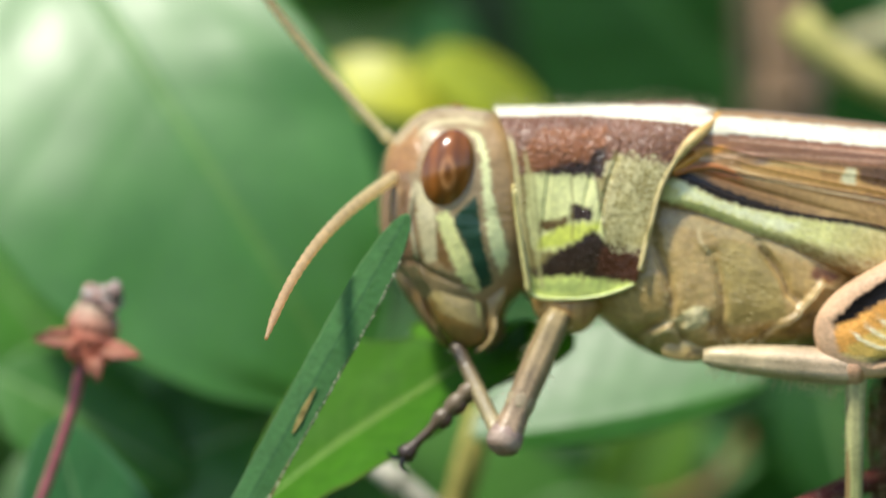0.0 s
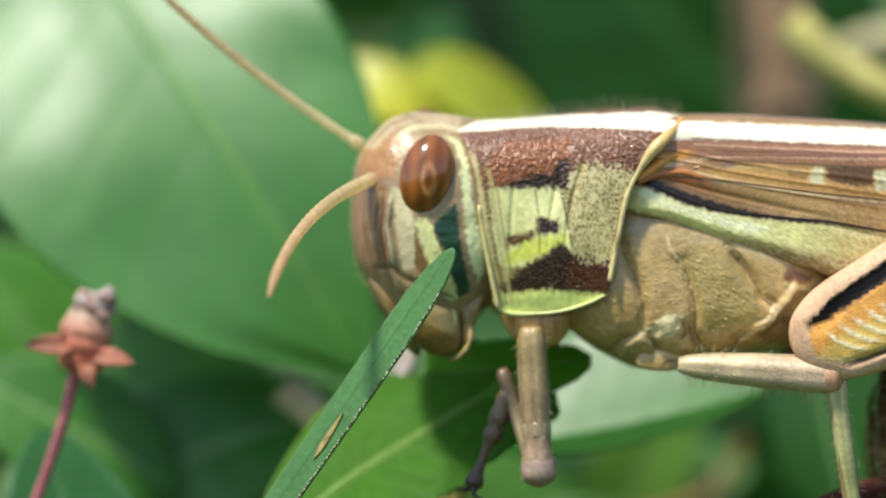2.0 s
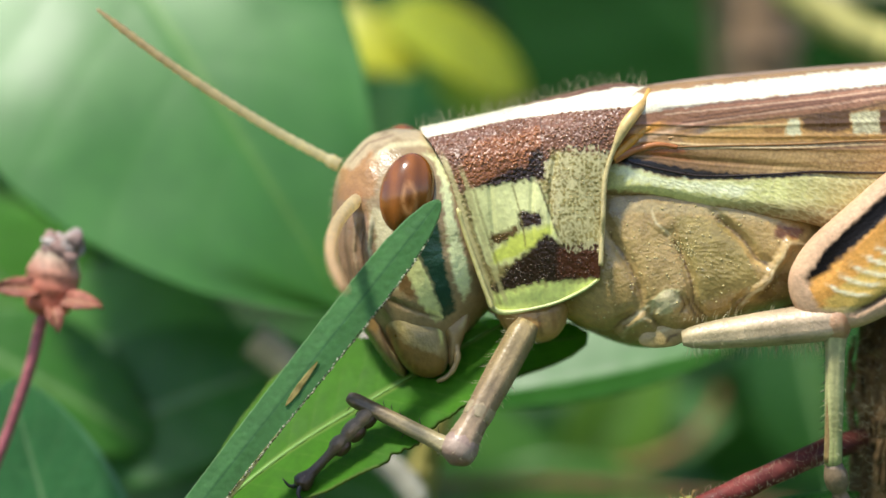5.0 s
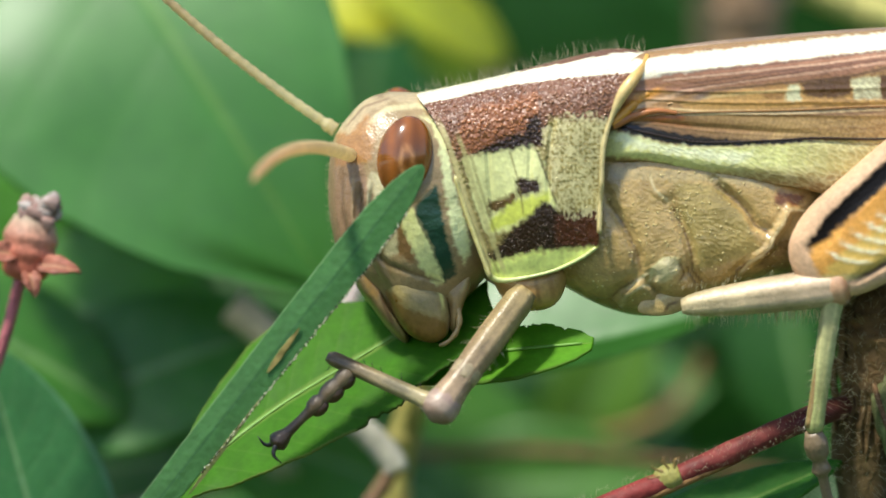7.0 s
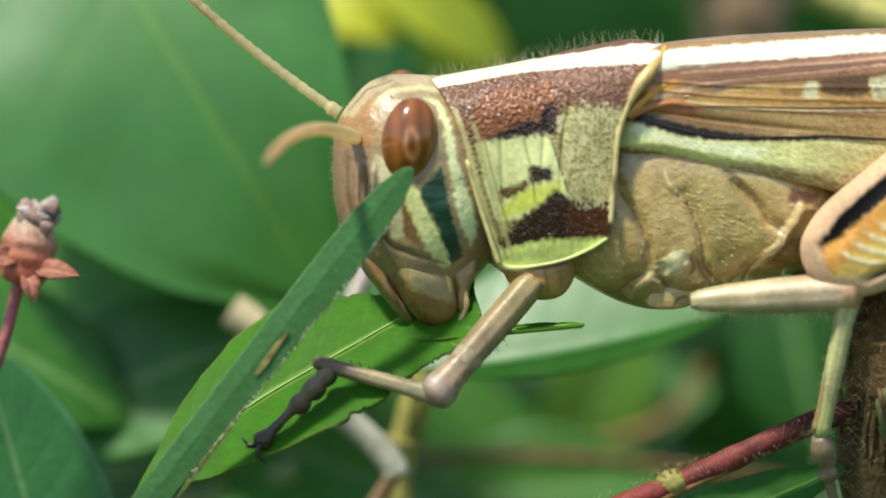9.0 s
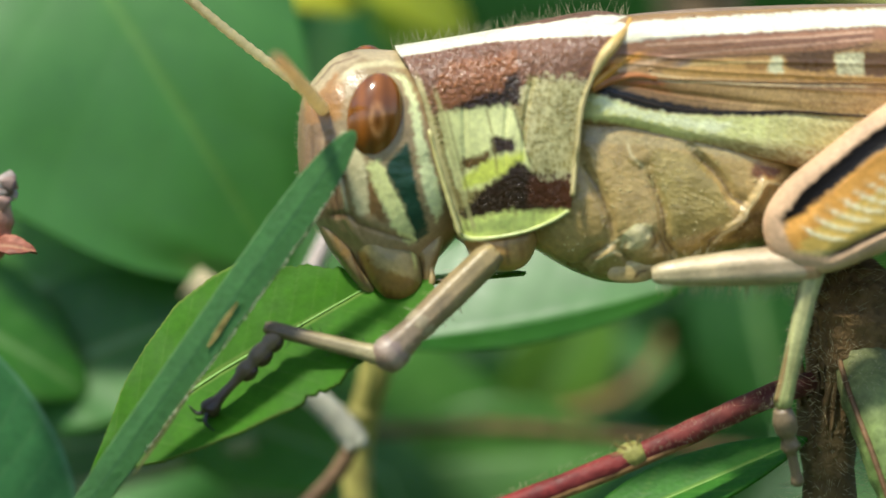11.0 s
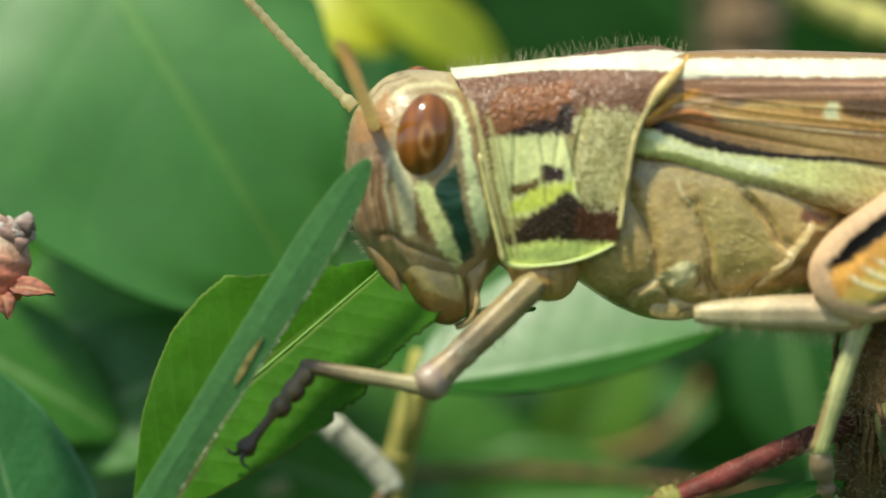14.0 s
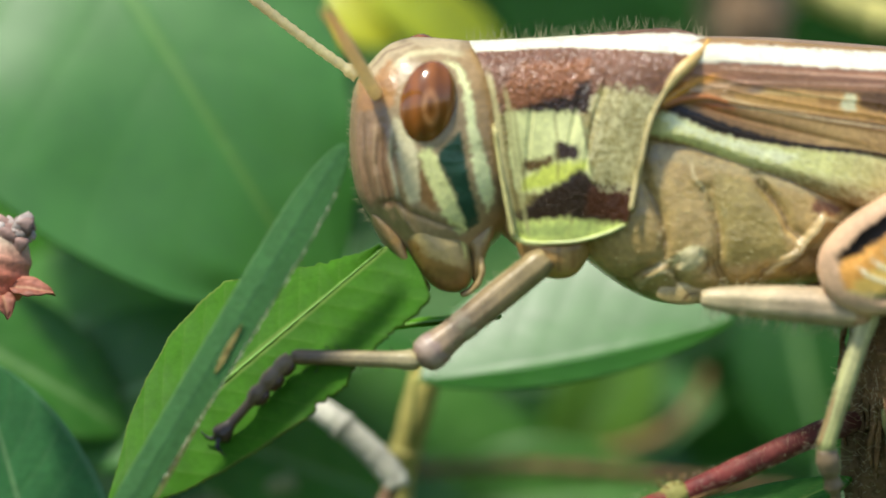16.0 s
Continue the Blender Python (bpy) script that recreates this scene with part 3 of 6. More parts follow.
        tube("bark_ridge", pts, [(0.00009 + 0.00016 * math.sin(math.pi * i / 17)) * (1 + 0.5 * noise.noise((i * 0.8, k, 4.0))) for i in range(18)], BARK, post, rgb(122, 98, 64) * tone, 8)
    rng = random.Random(13)
    roots = []
    for k in range(700):
        t = rng.random()
        b = away(1578 - 20 * t, 560 + 440 * t, 3.4)
        side = rng.uniform(-1, 1)
        b = b + Vector((side * 0.0021, -0.0018 * math.sqrt(1 - side * side) + 0.001, 0))
        roots.append((b, b + Vector((side, -0.6, rng.uniform(-.4, .6))) * rng.uniform(0.0004, 0.0012)))
    bristles("hair", roots, HAIR, post, 0.000012)
    green = stick("green_stem", [away(1730, 1080, 0), away(1690, 950, 0.5), away(1640, 820, 2), away(1606, 720, 5), away(1592, 660, 7)], 0.0018, 0.0016, rgb(108, 144, 68), "green stem with a reddish streak", down=[(0.06, 0.03, -0.33), (0.05, 0.01, -0.2), (0.04, 0.0, -0.06)], end=rgb(132, 122, 88))
    tube("streak", spline([away(1672, 1010, -1.0), away(1634, 900, -0.4), away(1592, 790, 1.4), away(1570, 712, 4.0)], 16), [0.00016] * 16, STEM, green, rgb(122, 92, 62), 8, label="reddish streak")
    rng = random.Random(19)
    roots = []
    for k in range(420):
        t, s = rng.random(), rng.uniform(-1, 1)
        b = away(1604 + 110 * t, 720 + 300 * t, 3 - 2.5 * t) + Vector((s * 0.0018, -0.0017 * math.sqrt(1 - s * s), 0))
        roots.append((b, b + Vector((s, -0.5, rng.uniform(-.3, .5))) * rng.uniform(0.0002, 0.0007)))
    bristles("hair", roots, HAIR, green, 0.000008)
    rng = random.Random(17)
    roots = []
    for k in range(700):
        t = rng.random()
        b = away(700 + 760 * t, 1105 - 310 * t + 6 * math.sin(t * 9), -1.5 + 2 * t)
        a = rng.uniform(-1.4, 1.4)
        o = Vector((math.sin(a) * 0.3, -math.cos(a), math.sin(a)))
        roots.append((b + o * 0.00055, b + o * 0.00055 + Vector((rng.uniform(-.5, .5), o.y * 0.4, o.z)) * rng.uniform(0.00015, 0.0004)))
    bristles("hair", roots, HAIR, red, 0.000007)


def calyx():
    """A withered flower head on its thin red stalk."""
    origin = away(95, 520, 8)
    o = empty("withered_flower", Matrix.Translation(origin))
    tagged(o, "withered reddish flower calyx on a thin red stalk", "flower")
    rel = lambda u, v, mm=3: away(u, v, mm + 5) - origin
    pts = spline([rel(78, 545), rel(52, 650), rel(15, 760), rel(-30, 880), rel(-80, 1040)], 30)
    pts = np.vstack([pts, spline([pts[-1], Vector((-0.03, 0.02, -0.08)) - origin, Vector((-0.03, 0.03, -0.33)) - origin], 30)[1:]])
    tube("stalk", pts, [0.00035 - 0.000003 * min(i, 30) for i in range(59)], STEM, o, rgb(160, 92, 96), 12)
    prof = [(0.0, 10), (0.08, 34), (0.2, 44), (0.45, 50), (0.7, 48), (0.9, 43), (1.0, 36)]
    s = np.linspace(0, 1, 24)
    cup = spline([rel(84, 560), rel(90, 510), rel(102, 446)], 24)
    rad = [np.interp(t, *zip(*prof)) * U * (1 + 0.12 * noise.noise((t * 5, 0, 0))) for t in s]
    tints = [rgb(184, 100, 76) * (1 - t ** 3) + rgb(196, 176, 150) * t ** 3 for t in s]
    tube("calyx_cup", cup, rad, STEM, o, None, 20, label="ribbed dull red calyx cup", tints=np.array(tints))
    for a, b, w in (((84, 512), (-16, 508), 20), ((104, 530), (182, 542), 20), ((90, 536), (102, 586), 18)):
        leaf("sepal", rel(*a, 2.0), rel(*b, 1.4), w * U, (0.2, -1, 0.5), STEM, parent=o, fold=0.5, green=(150, 94, 96), vein=(176, 128, 108), nu=16, nv=8, thick=0.00012, bend=0.0002, wave=0.5, twist=0.25)
    rng = random.Random(9)
    for k in range(16):
        a = (rng.uniform(76, 128), rng.uniform(446, 474))
        b = (a[0] + rng.uniform(-4, 30), a[1] - rng.uniform(18, 46))
        p = spline([rel(*a, 2.5 + rng.uniform(-.5, .4)), rel((a[0] + b[0]) / 2 + rng.uniform(-10, 10), (a[1] + b[1]) / 2 - 6, 2.2 + rng.uniform(-.4, .4)), rel(*b, 2.5)], 12)
        r = rng.uniform(9, 17)
        tube("dry_petal", p, [r * U * (0.6 + 0.5 * math.sin(2.6 * i / 11)) * (1 + 0.4 * noise.noise((i * 0.7, k, 0))) for i in range(12)], STEM, o, rgb(*rng.choice(((176, 160, 150), (146, 122, 112), (198, 186, 176), (160, 128, 116)))), 9, oval=0.35,
             label="shrivelled greyish petal")
    return o


background_plants()
stems()
flower = calyx()


# ---- the leaf that is eaten ----
LEAF_AT = (656, 516)


# the far blade along its midrib: place on the rib, distance to the edge (drawing units)
UPPER = [(-330, 4), (-295, 26), (-240, 62), (-190, 98), (-120, 132), (-55, 158), (20, 170), (78, 168), (100, 146), (140, 118), (180, 98), (215, 66), (250, 46), (292, 20), (330, 4)]
LOWER = [(-330, 4), (-290, 34), (-240, 62), (-200, 88), (-126, 122), (-60, 140), (0, 150), (52, 158), (70, 146), (92, 152), (130, 156), (160, 138), (200, 140), (250, 134), (300, 140), (338, 132), (352, 90), (360, 30), (372, 4)]


def half_blade(name, parent, edge, way, green, label):
    """One half of the far blade, from its midrib (z = 0) to its serrate or gnawed edge."""
    na, nb = 150, 26
    a = np.linspace(edge[0][0], edge[-1][0], na + 1)
    e = np.interp(a, *zip(*edge))
    verts, tints = [], []
    gc, vc = rgb(*green) * np.array((1.08, 1.04, 0.62)), rgb(150, 178, 84)
    for i in range(na + 1):
        gnawed = a[i] > (90 if way > 0 else 40)
        rag = 7 * noise.noise((a[i] / 11, way, 2.0)) + 5 * noise.noise((a[i] / 4.5, way, 5.0)) if gnawed else 2.6 * (((a[i] / 15) % 1.0) - 0.5)
        reach_out = max(2.0, e[i] + min(1.0, e[i] / 40) * rag)
        rib = -34 * (min(0.0, a[i]) / 237) ** 2
        for j in range(nb + 1):
            f = j / nb
            b = way * reach_out * f
            ph = ((a[i] - 0.75 * abs(b)) / 46) % 1.0
            lat = max(0.0, 1 - min(ph, 1 - ph) / 0.07)
            d = -9 * math.sin(1.5 * f) * (1 if way > 0 else 0.6) + 0.7 * math.sin(math.pi * ph) - 0.5 * lat + 5 * noise.noise((a[i] / 70, b / 60, way)) * f
            verts.append((a[i] * U, d * U, (b + rib) * U))
            c = gc * (1 + 0.12 * noise.noise((a[i] / 40, b / 30, 4.0)))
            m = 0.11 * lat + (0.6 if f < 0.05 else 0)
            c = c * (1 - m) + vc * m
            if f > 0.965:
                c = c * 0.45 + 0.55 * (rgb(74, 62, 30) if gnawed else rgb(156, 160, 88))
            tints.append(c)
    n, row = len(verts), nb + 1
    verts += [(x, y + 0.00014, z) for x, y, z in verts]
    faces = []
    for i in range(na):
        for j in range(nb):
            k = i * row + j
            faces += [(k, k + 1, k + row + 1, k + row), (n + k, n + k + row, n + k + row + 1, n + k + 1)]
        for k in (i * row, i * row + nb):
            faces.append((k, k + row, n + k + row, n + k))
    tints = np.clip(np.array(tints), 0, 1)
    return mesh_of(name, verts, faces, FOOD_LEAF, parent, np.vstack([tints, tints * 0.9]), label)


def food_leaf():
    o = empty("eaten_leaf")
    tagged(o, "long green leaf folded along its midrib, with gnawed margin", "leaf")
    org = spot(*LEAF_AT)
    rel = lambda u, v, d: spot(u, v, d) - org
    strip = leaf("near_half", rel(175, 1120, -55), rel(778, 356, -92), 0.00110, (-0.05, -1, 0.2), LEAF_FINE, parent=o, fold=-0.12, bend=0.0, nu=160, nv=24, veins=30,
                 shape=[(0, 0.6), (0.3, 0.82), (0.6, 0.95), (0.8, 1.0), (0.88, 0.94), (0.94, 0.74), (0.975, 0.5), (0.993, 0.27), (1, 0.08)],
                 green=(94, 150, 108), vein=(80, 130, 90), tooth=0.035, teeth=90, edge=(150, 176, 128), vein_width=0.06, seed=30.0, thick=0.00018, lateral=0.7)
    strip["label"] = "narrow near half, dull bluish green"
    rng = random.Random(41)
    edges = [[strip.data.vertices[i * 25 + j].co for i in range(52, 150)] for j in (0, 24)]
    edge = max(edges, key=lambda e: sum(p.x for p in e))
    spots = [edge[k].lerp(edge[k + 1], rng.random()) + Vector((rng.uniform(-2.5, 1.5) * U, -2 * U, 0)) for k in range(len(edge) - 1) for q in range(3)]
    # pale tint on nearly half the teeth stands in for sparkle along the edge
    granules("serration", [(p, rng.uniform(0.8, 2.0) * U) for p in spots], strip, [rgb(206, 204, 170) if rng.random() < 0.45 else rgb(58, 54, 34) for p in spots], "dark teeth of the margin, some tinted pale for sparkle")
    base, top = rel(175, 1120, -55), rel(778, 356, -92)
    scar = leaf("scar", rel(508, 716, -78), rel(566, 636, -82), 0.00017, (0.0, -1, 0.15), STEM, parent=strip, green=(150, 138, 100), vein=(160, 142, 98), nu=14, nv=6, thick=0.00002, wave=0.6)
    scar["label"] = "dry tan scar on the blade"
    leaf("scar", rel(370, 930, -69), rel(500, 756, -77), 0.00013, (0.0, -1, 0.15), STEM, parent=strip, green=(126, 130, 92), vein=(136, 134, 92), nu=24, nv=6, thick=0.00002, wave=0.5, seed=3.0)
    upper = half_blade("upper_half", o, UPPER, 1, (78, 138, 30), "bright green upper half with a serrate margin")
    lower = half_blade("lower_half", o, LOWER, -1, (74, 134, 28), "bright green lower half, gnawed ragged")
    rib = [Vector((a * U, -1 * U, -34 * (min(0.0, a) / 237) ** 2 * U)) for a in np.linspace(-325, 330, 40)]
    tube("midrib", rib, [(4.6 - 0.08 * i) * U for i in range(40)], STEM_SOFT, lower, rgb(112, 156, 56), 8, label="pale midrib", oval=0.45)
    return o, upper, lower, strip, (base, (top - base).normalized())


def leaf_shred():
    """The gnawed lobe beyond the jaws; its tip is the origin."""
    end = spot(784, 441)
    o = leaf("gnawed_leaf_end", spot(478, 474, 120) - end, Vector((0, 0, 0)), 0.0025, (-0.3, -0.9, 0.35), FOOD_LEAF, fold=0.15, nu=90, nv=36, power=0.8, veins=9,
             shape=[(0, 0.8), (0.3, 1.0), (0.6, 0.95), (0.8, 0.72), (0.92, 0.5), (1, 0.2)], green=(100, 164, 42), vein=(140, 180, 80), tooth=0.03, teeth=40, seed=33.0, thick=0.00014, lateral=0.3, edge=(84, 84, 40),
             trim=lambda t, s: s < -0.72 + 0.14 * noise.noise((t * 9, 0, 1)) + 0.08 * noise.noise((t * 26, 0, 4)) and t > 0.25)
    tube("midrib", [(spot(478, 474, 120) - end) * k + Vector((0, -0.00012, 0)) for k in np.linspace(0.98, 0.06, 20)], [(4.2 - 0.12 * k) * U for k in range(20)], STEM_SOFT, o, rgb(104, 150, 52), 8, label="pale midrib", oval=0.45)
    return tagged(o, "ragged green end of the gnawed leaf", "leaf")


eaten_leaf, upper_half, lower_half, near_strip, strip_line = food_leaf()
shred = leaf_shred()

# ---- the grasshopper ----
BODY_AT = (1080, 340)
HEAD_AT = (800, 380)
hopper = empty("grasshopper")
tagged(hopper, "brown grasshopper with cream stripes and banded sides", "grasshopper")

CREAM, PALE, YELLOW = rgb(238, 231, 200), rgb(222, 222, 152), rgb(206, 212, 92)
BROWN, RUST, DARK = rgb(122, 82, 58), rgb(160, 96, 48), rgb(48, 26, 9)
OLIVE, TAN = rgb(150, 136, 80), rgb(156, 133, 94)


def pronotum():
    front = spline([(742, 222), (748, 235), (768, 262), (795, 320), (822, 410), (850, 490), (872, 548)], 121)
    rear = spline([(1152, 148), (1140, 178), (1098, 235), (1070, 310), (1064, 400), (1060, 495)], 121)
    low = spline([(872, 548), (900, 554), (980, 536), (1035, 512), (1060, 495)], 151)
    top = spline([(742, 222), (880, 193), (1010, 160), (1090, 143), (1152, 148)], 151)
    ns, nv = 150, 120
    s = np.linspace(0, 1, ns + 1)
    v = np.linspace(0, 1, nv + 1)
    uv = []
    dep = []
    for i in range(ns + 1):
        for j in range(nv + 1):
            a, b = s[i], v[j]
            p = (1 - a) * front[j] + a * rear[j] + (1 - b) * top[i] + b * low[i] - (
                (1 - a) * (1 - b) * front[0] + a * (1 - b) * rear[0] + (1 - a) * b * front[-1] + a * b * rear[-1])
            uv.append(p)
            w = 118 + 34 * a
            prof = (1 - (1 - min(b / 0.34, 1.0)) ** 2.6) ** 0.5 if b < 0.34 else 1.0
            dd = w * prof - 22 * max(0.0, b - 0.5) ** 2 * 4
            # grooves across the side, and swollen panels between
            for g, k in ((0.20, 5), (0.47, 5), (0.60, 8)):
                dd -= 0.6 * k * math.exp(-((a - g - 0.03 * math.sin(b * 5)) / 0.016) ** 2) * max(0.0, math.sin(math.pi * min(1, max(0, (b - 0.2) / 0.55))))
            dd += 5 * math.sin(a * 9) * math.sin(b * 6)
            dep.append(dd)
    uv, dep = np.array(uv), np.array(dep)
    m1 = [(738, 205), (880, 180), (930, 184), (1000, 172), (1050, 162), (1100, 153), (1158, 151), (1130, 190), (1000, 200), (900, 212), (748, 246)]
    areas = [
        ([(800, 345), (955, 320), (975, 270), (1075, 275), (1064, 500), (870, 550)], OLIVE * 1.1, 1),
        ([(800, 320), (840, 250), (960, 225), (960, 320), (835, 335)], RUST, 0.55),
        ([(828, 335), (862, 322), (885, 308), (905, 301), (930, 293), (942, 268), (958, 264), (967, 318), (900, 332)], DARK, 1),
        ([(826, 338), (948, 318), (966, 350), (988, 425), (965, 432), (872, 480), (845, 425)], PALE, 1),
        ([(864, 418), (915, 398), (920, 420), (870, 438)], rgb(98, 74, 34), 1),
        ([(915, 376), (955, 373), (962, 396), (920, 407)], DARK, 1),
        ([(918, 412), (975, 398), (980, 414), (935, 442), (872, 472), (868, 452)], YELLOW, 1),
        ([(868, 512), (905, 468), (965, 416), (1004, 436), (1068, 426), (1066, 494), (960, 499), (875, 520)], DARK * 0.8, 1),
        ([(985, 440), (1068, 430), (1064, 492), (985, 490)], rgb(84, 42, 18), 0.8),
        ([(866, 520), (960, 501), (1066, 494), (1060, 522), (960, 545), (870, 562)], rgb(220, 230, 128), 1),
        ([(872, 530), (960, 512), (960, 530), (900, 545)], rgb(180, 196, 110), 0.7),
        (m1, CREAM, 1, 0.8)]
    fr = [tuple(p) for p in front[::10]]
    lines = [([(p[0] + 6, p[1]) for p in fr[2:]], 5, rgb(196, 184, 128), 0.9), ([(p[0] + 17, p[1] - 2) for p in fr[3:]], 2.5, rgb(112, 94, 56), 0.5),
             ([(p[0] + 27, p[1] - 4) for p in fr[3:]], 4, rgb(188, 180, 120), 0.7), ([(p[0] + 36, p[1] - 6) for p in fr[4:11]], 2.5, rgb(124, 108, 62), 0.5),
             ([(905, 325), (918, 372), (925, 405), (930, 440)], 1.6, rgb(120, 108, 56), 0.7), ([(950, 320), (962, 350), (990, 430)], 2.2, rgb(96, 84, 44), 0.8),
             ([(957, 205), (958, 265), (962, 318)], 1.8, DARK, 0.6)]
    col = paint(uv, BROWN, areas, lines, rough=7, speckle=0.12)
    # pale net on the olive field
    net = np.abs(wobble(uv, 8, 12.0))
    field = inside(uv + 14 * np.stack([wobble(uv, 16, 2.0), wobble(uv, 16, 6.0)], 1), [(962, 290), (1000, 262), (1085, 262), (1066, 446), (1000, 446), (985, 420)]) * 1.0
    k = (field * np.clip(1.25 - net * 4.2, 0, 1) * 0.8)[:, None]
    col = col * (1 - k) + rgb(218, 208, 154) * k
    verts, faces = [], []
    row = nv + 1
    n = len(uv)
    for sgn in (-1, 1):
        for p, d in zip(uv, dep):
            verts.append(((p[0] - BODY_AT[0]) * U, sgn * d * U, (BODY_AT[1] - p[1]) * U))
    for h in (0, n):
        for i in range(ns):
            for j in range(nv):
                a = h + i * row + j
                faces.append((a, a + row, a + row + 1, a + 1))
    faces = [tuple(i - n if i >= n and (i - n) % row == 0 else i for i in f) for f in faces]
    pale = np.clip((col[:, 1] - 0.22) / 0.25, 0, 1)
    pits = np.clip(1.0 - 0.85 * pale, 0.15, 1) * np.where(uv[:, 1] > 390, 0.4, 1.0)
    ob = mesh_of("pronotum", verts, faces, CUTICLE, hopper, np.vstack([col, col]), "pitted brown pronotum with cream stripes and yellow panels", pits=np.r_[pits, pits])
    for sgn in (-1, 1):
        pts = [Vector(((p[0] - BODY_AT[0]) * U, sgn * (150 - 60 * max(0, 1 - k / 3) ** 2 - (10 if k > 9 else 0) + 2) * U, (BODY_AT[1] - p[1]) * U)) for k, p in enumerate(rear[4::9])]
        w = np.clip(1 - np.linspace(0, 1, 50) / 0.42, 0, 1)
        tube("rim", spline(pts, 50), [(4.5 + 6.5 * math.sin(math.pi * min(1.0, 1.25 * x)) * (x > 0)) * U for x in w], SMOOTH, ob, None, 10, label="pale rolled hind rim, orange above",
             tints=np.array([rgb(208, 190, 130) * (1 - 0.8 * x) + rgb(226, 164, 64) * 0.8 * x for x in w]))
        pts = [Vector(((p[0] - BODY_AT[0]) * U, sgn * (116 - (0 if k > 2 else 30)) * U, (BODY_AT[1] - p[1]) * U)) for k, p in enumerate(front[30::9])]
        tube("rim", spline(pts, 40), [4.5 * U] * 40, SMOOTH, ob, rgb(196, 186, 120), 8, label="pale rolled front rim")
        pts = [Vector(((u - BODY_AT[0]) * U, sgn * d * U, (BODY_AT[1] - v) * U)) for u, v, d in ((852, 488, 114), (862, 522, 110), (871, 544, 106), (890, 553, 102), (930, 549, 106), (985, 535, 116), (1030, 514, 126), (1056, 496, 130))]
        tube("rim", spline(pts, 50), [(2.8 + 2.2 * math.sin(min(1, i / 24) * 3.0)) * U for i in range(50)], SMOOTH, ob, rgb(206, 212, 136), 10, label="pale yellow-green lower rim")
    rng = random.Random(21)
    picks = [rng.randrange(n) for k in range(2600)]
    picks = [k for k in picks if 8 < (k % row) < nv - 4 and (col[k][1] < 0.12 or (uv[k][0] > 975 and rng.random() < 0.03))]
    granules("granule_field", [(verts[k], (rng.uniform(1.2, 3.2) if uv[k][1] < 300 else rng.uniform(0.9, 1.9)) * U) for k in picks], ob, [np.clip(col[k] * 1.35 + np.array((0.03, 0.024, 0.012)), 0, 1) for k in picks], "small shining bumps")
    rng = random.Random(1)
    roots = []
    for k in range(420):
        a = rng.random()
        i = int(a * 150)
        p = top[i]
        d = rng.uniform(-60, 60)
        b = Vector(((p[0] - BODY_AT[0]) * U, d * U, (BODY_AT[1] - p[1] - 4 - abs(d) * 0.12) * U))
        roots.append((b, b + Vector((rng.uniform(-.7, .4), rng.uniform(-.4, .4), 1)).normalized() * (6 + 36 * rng.random() ** 2) * U))
    bristles("hair_fringe", roots, HAIR, ob, 0.26 * U, "fine pale hairs")


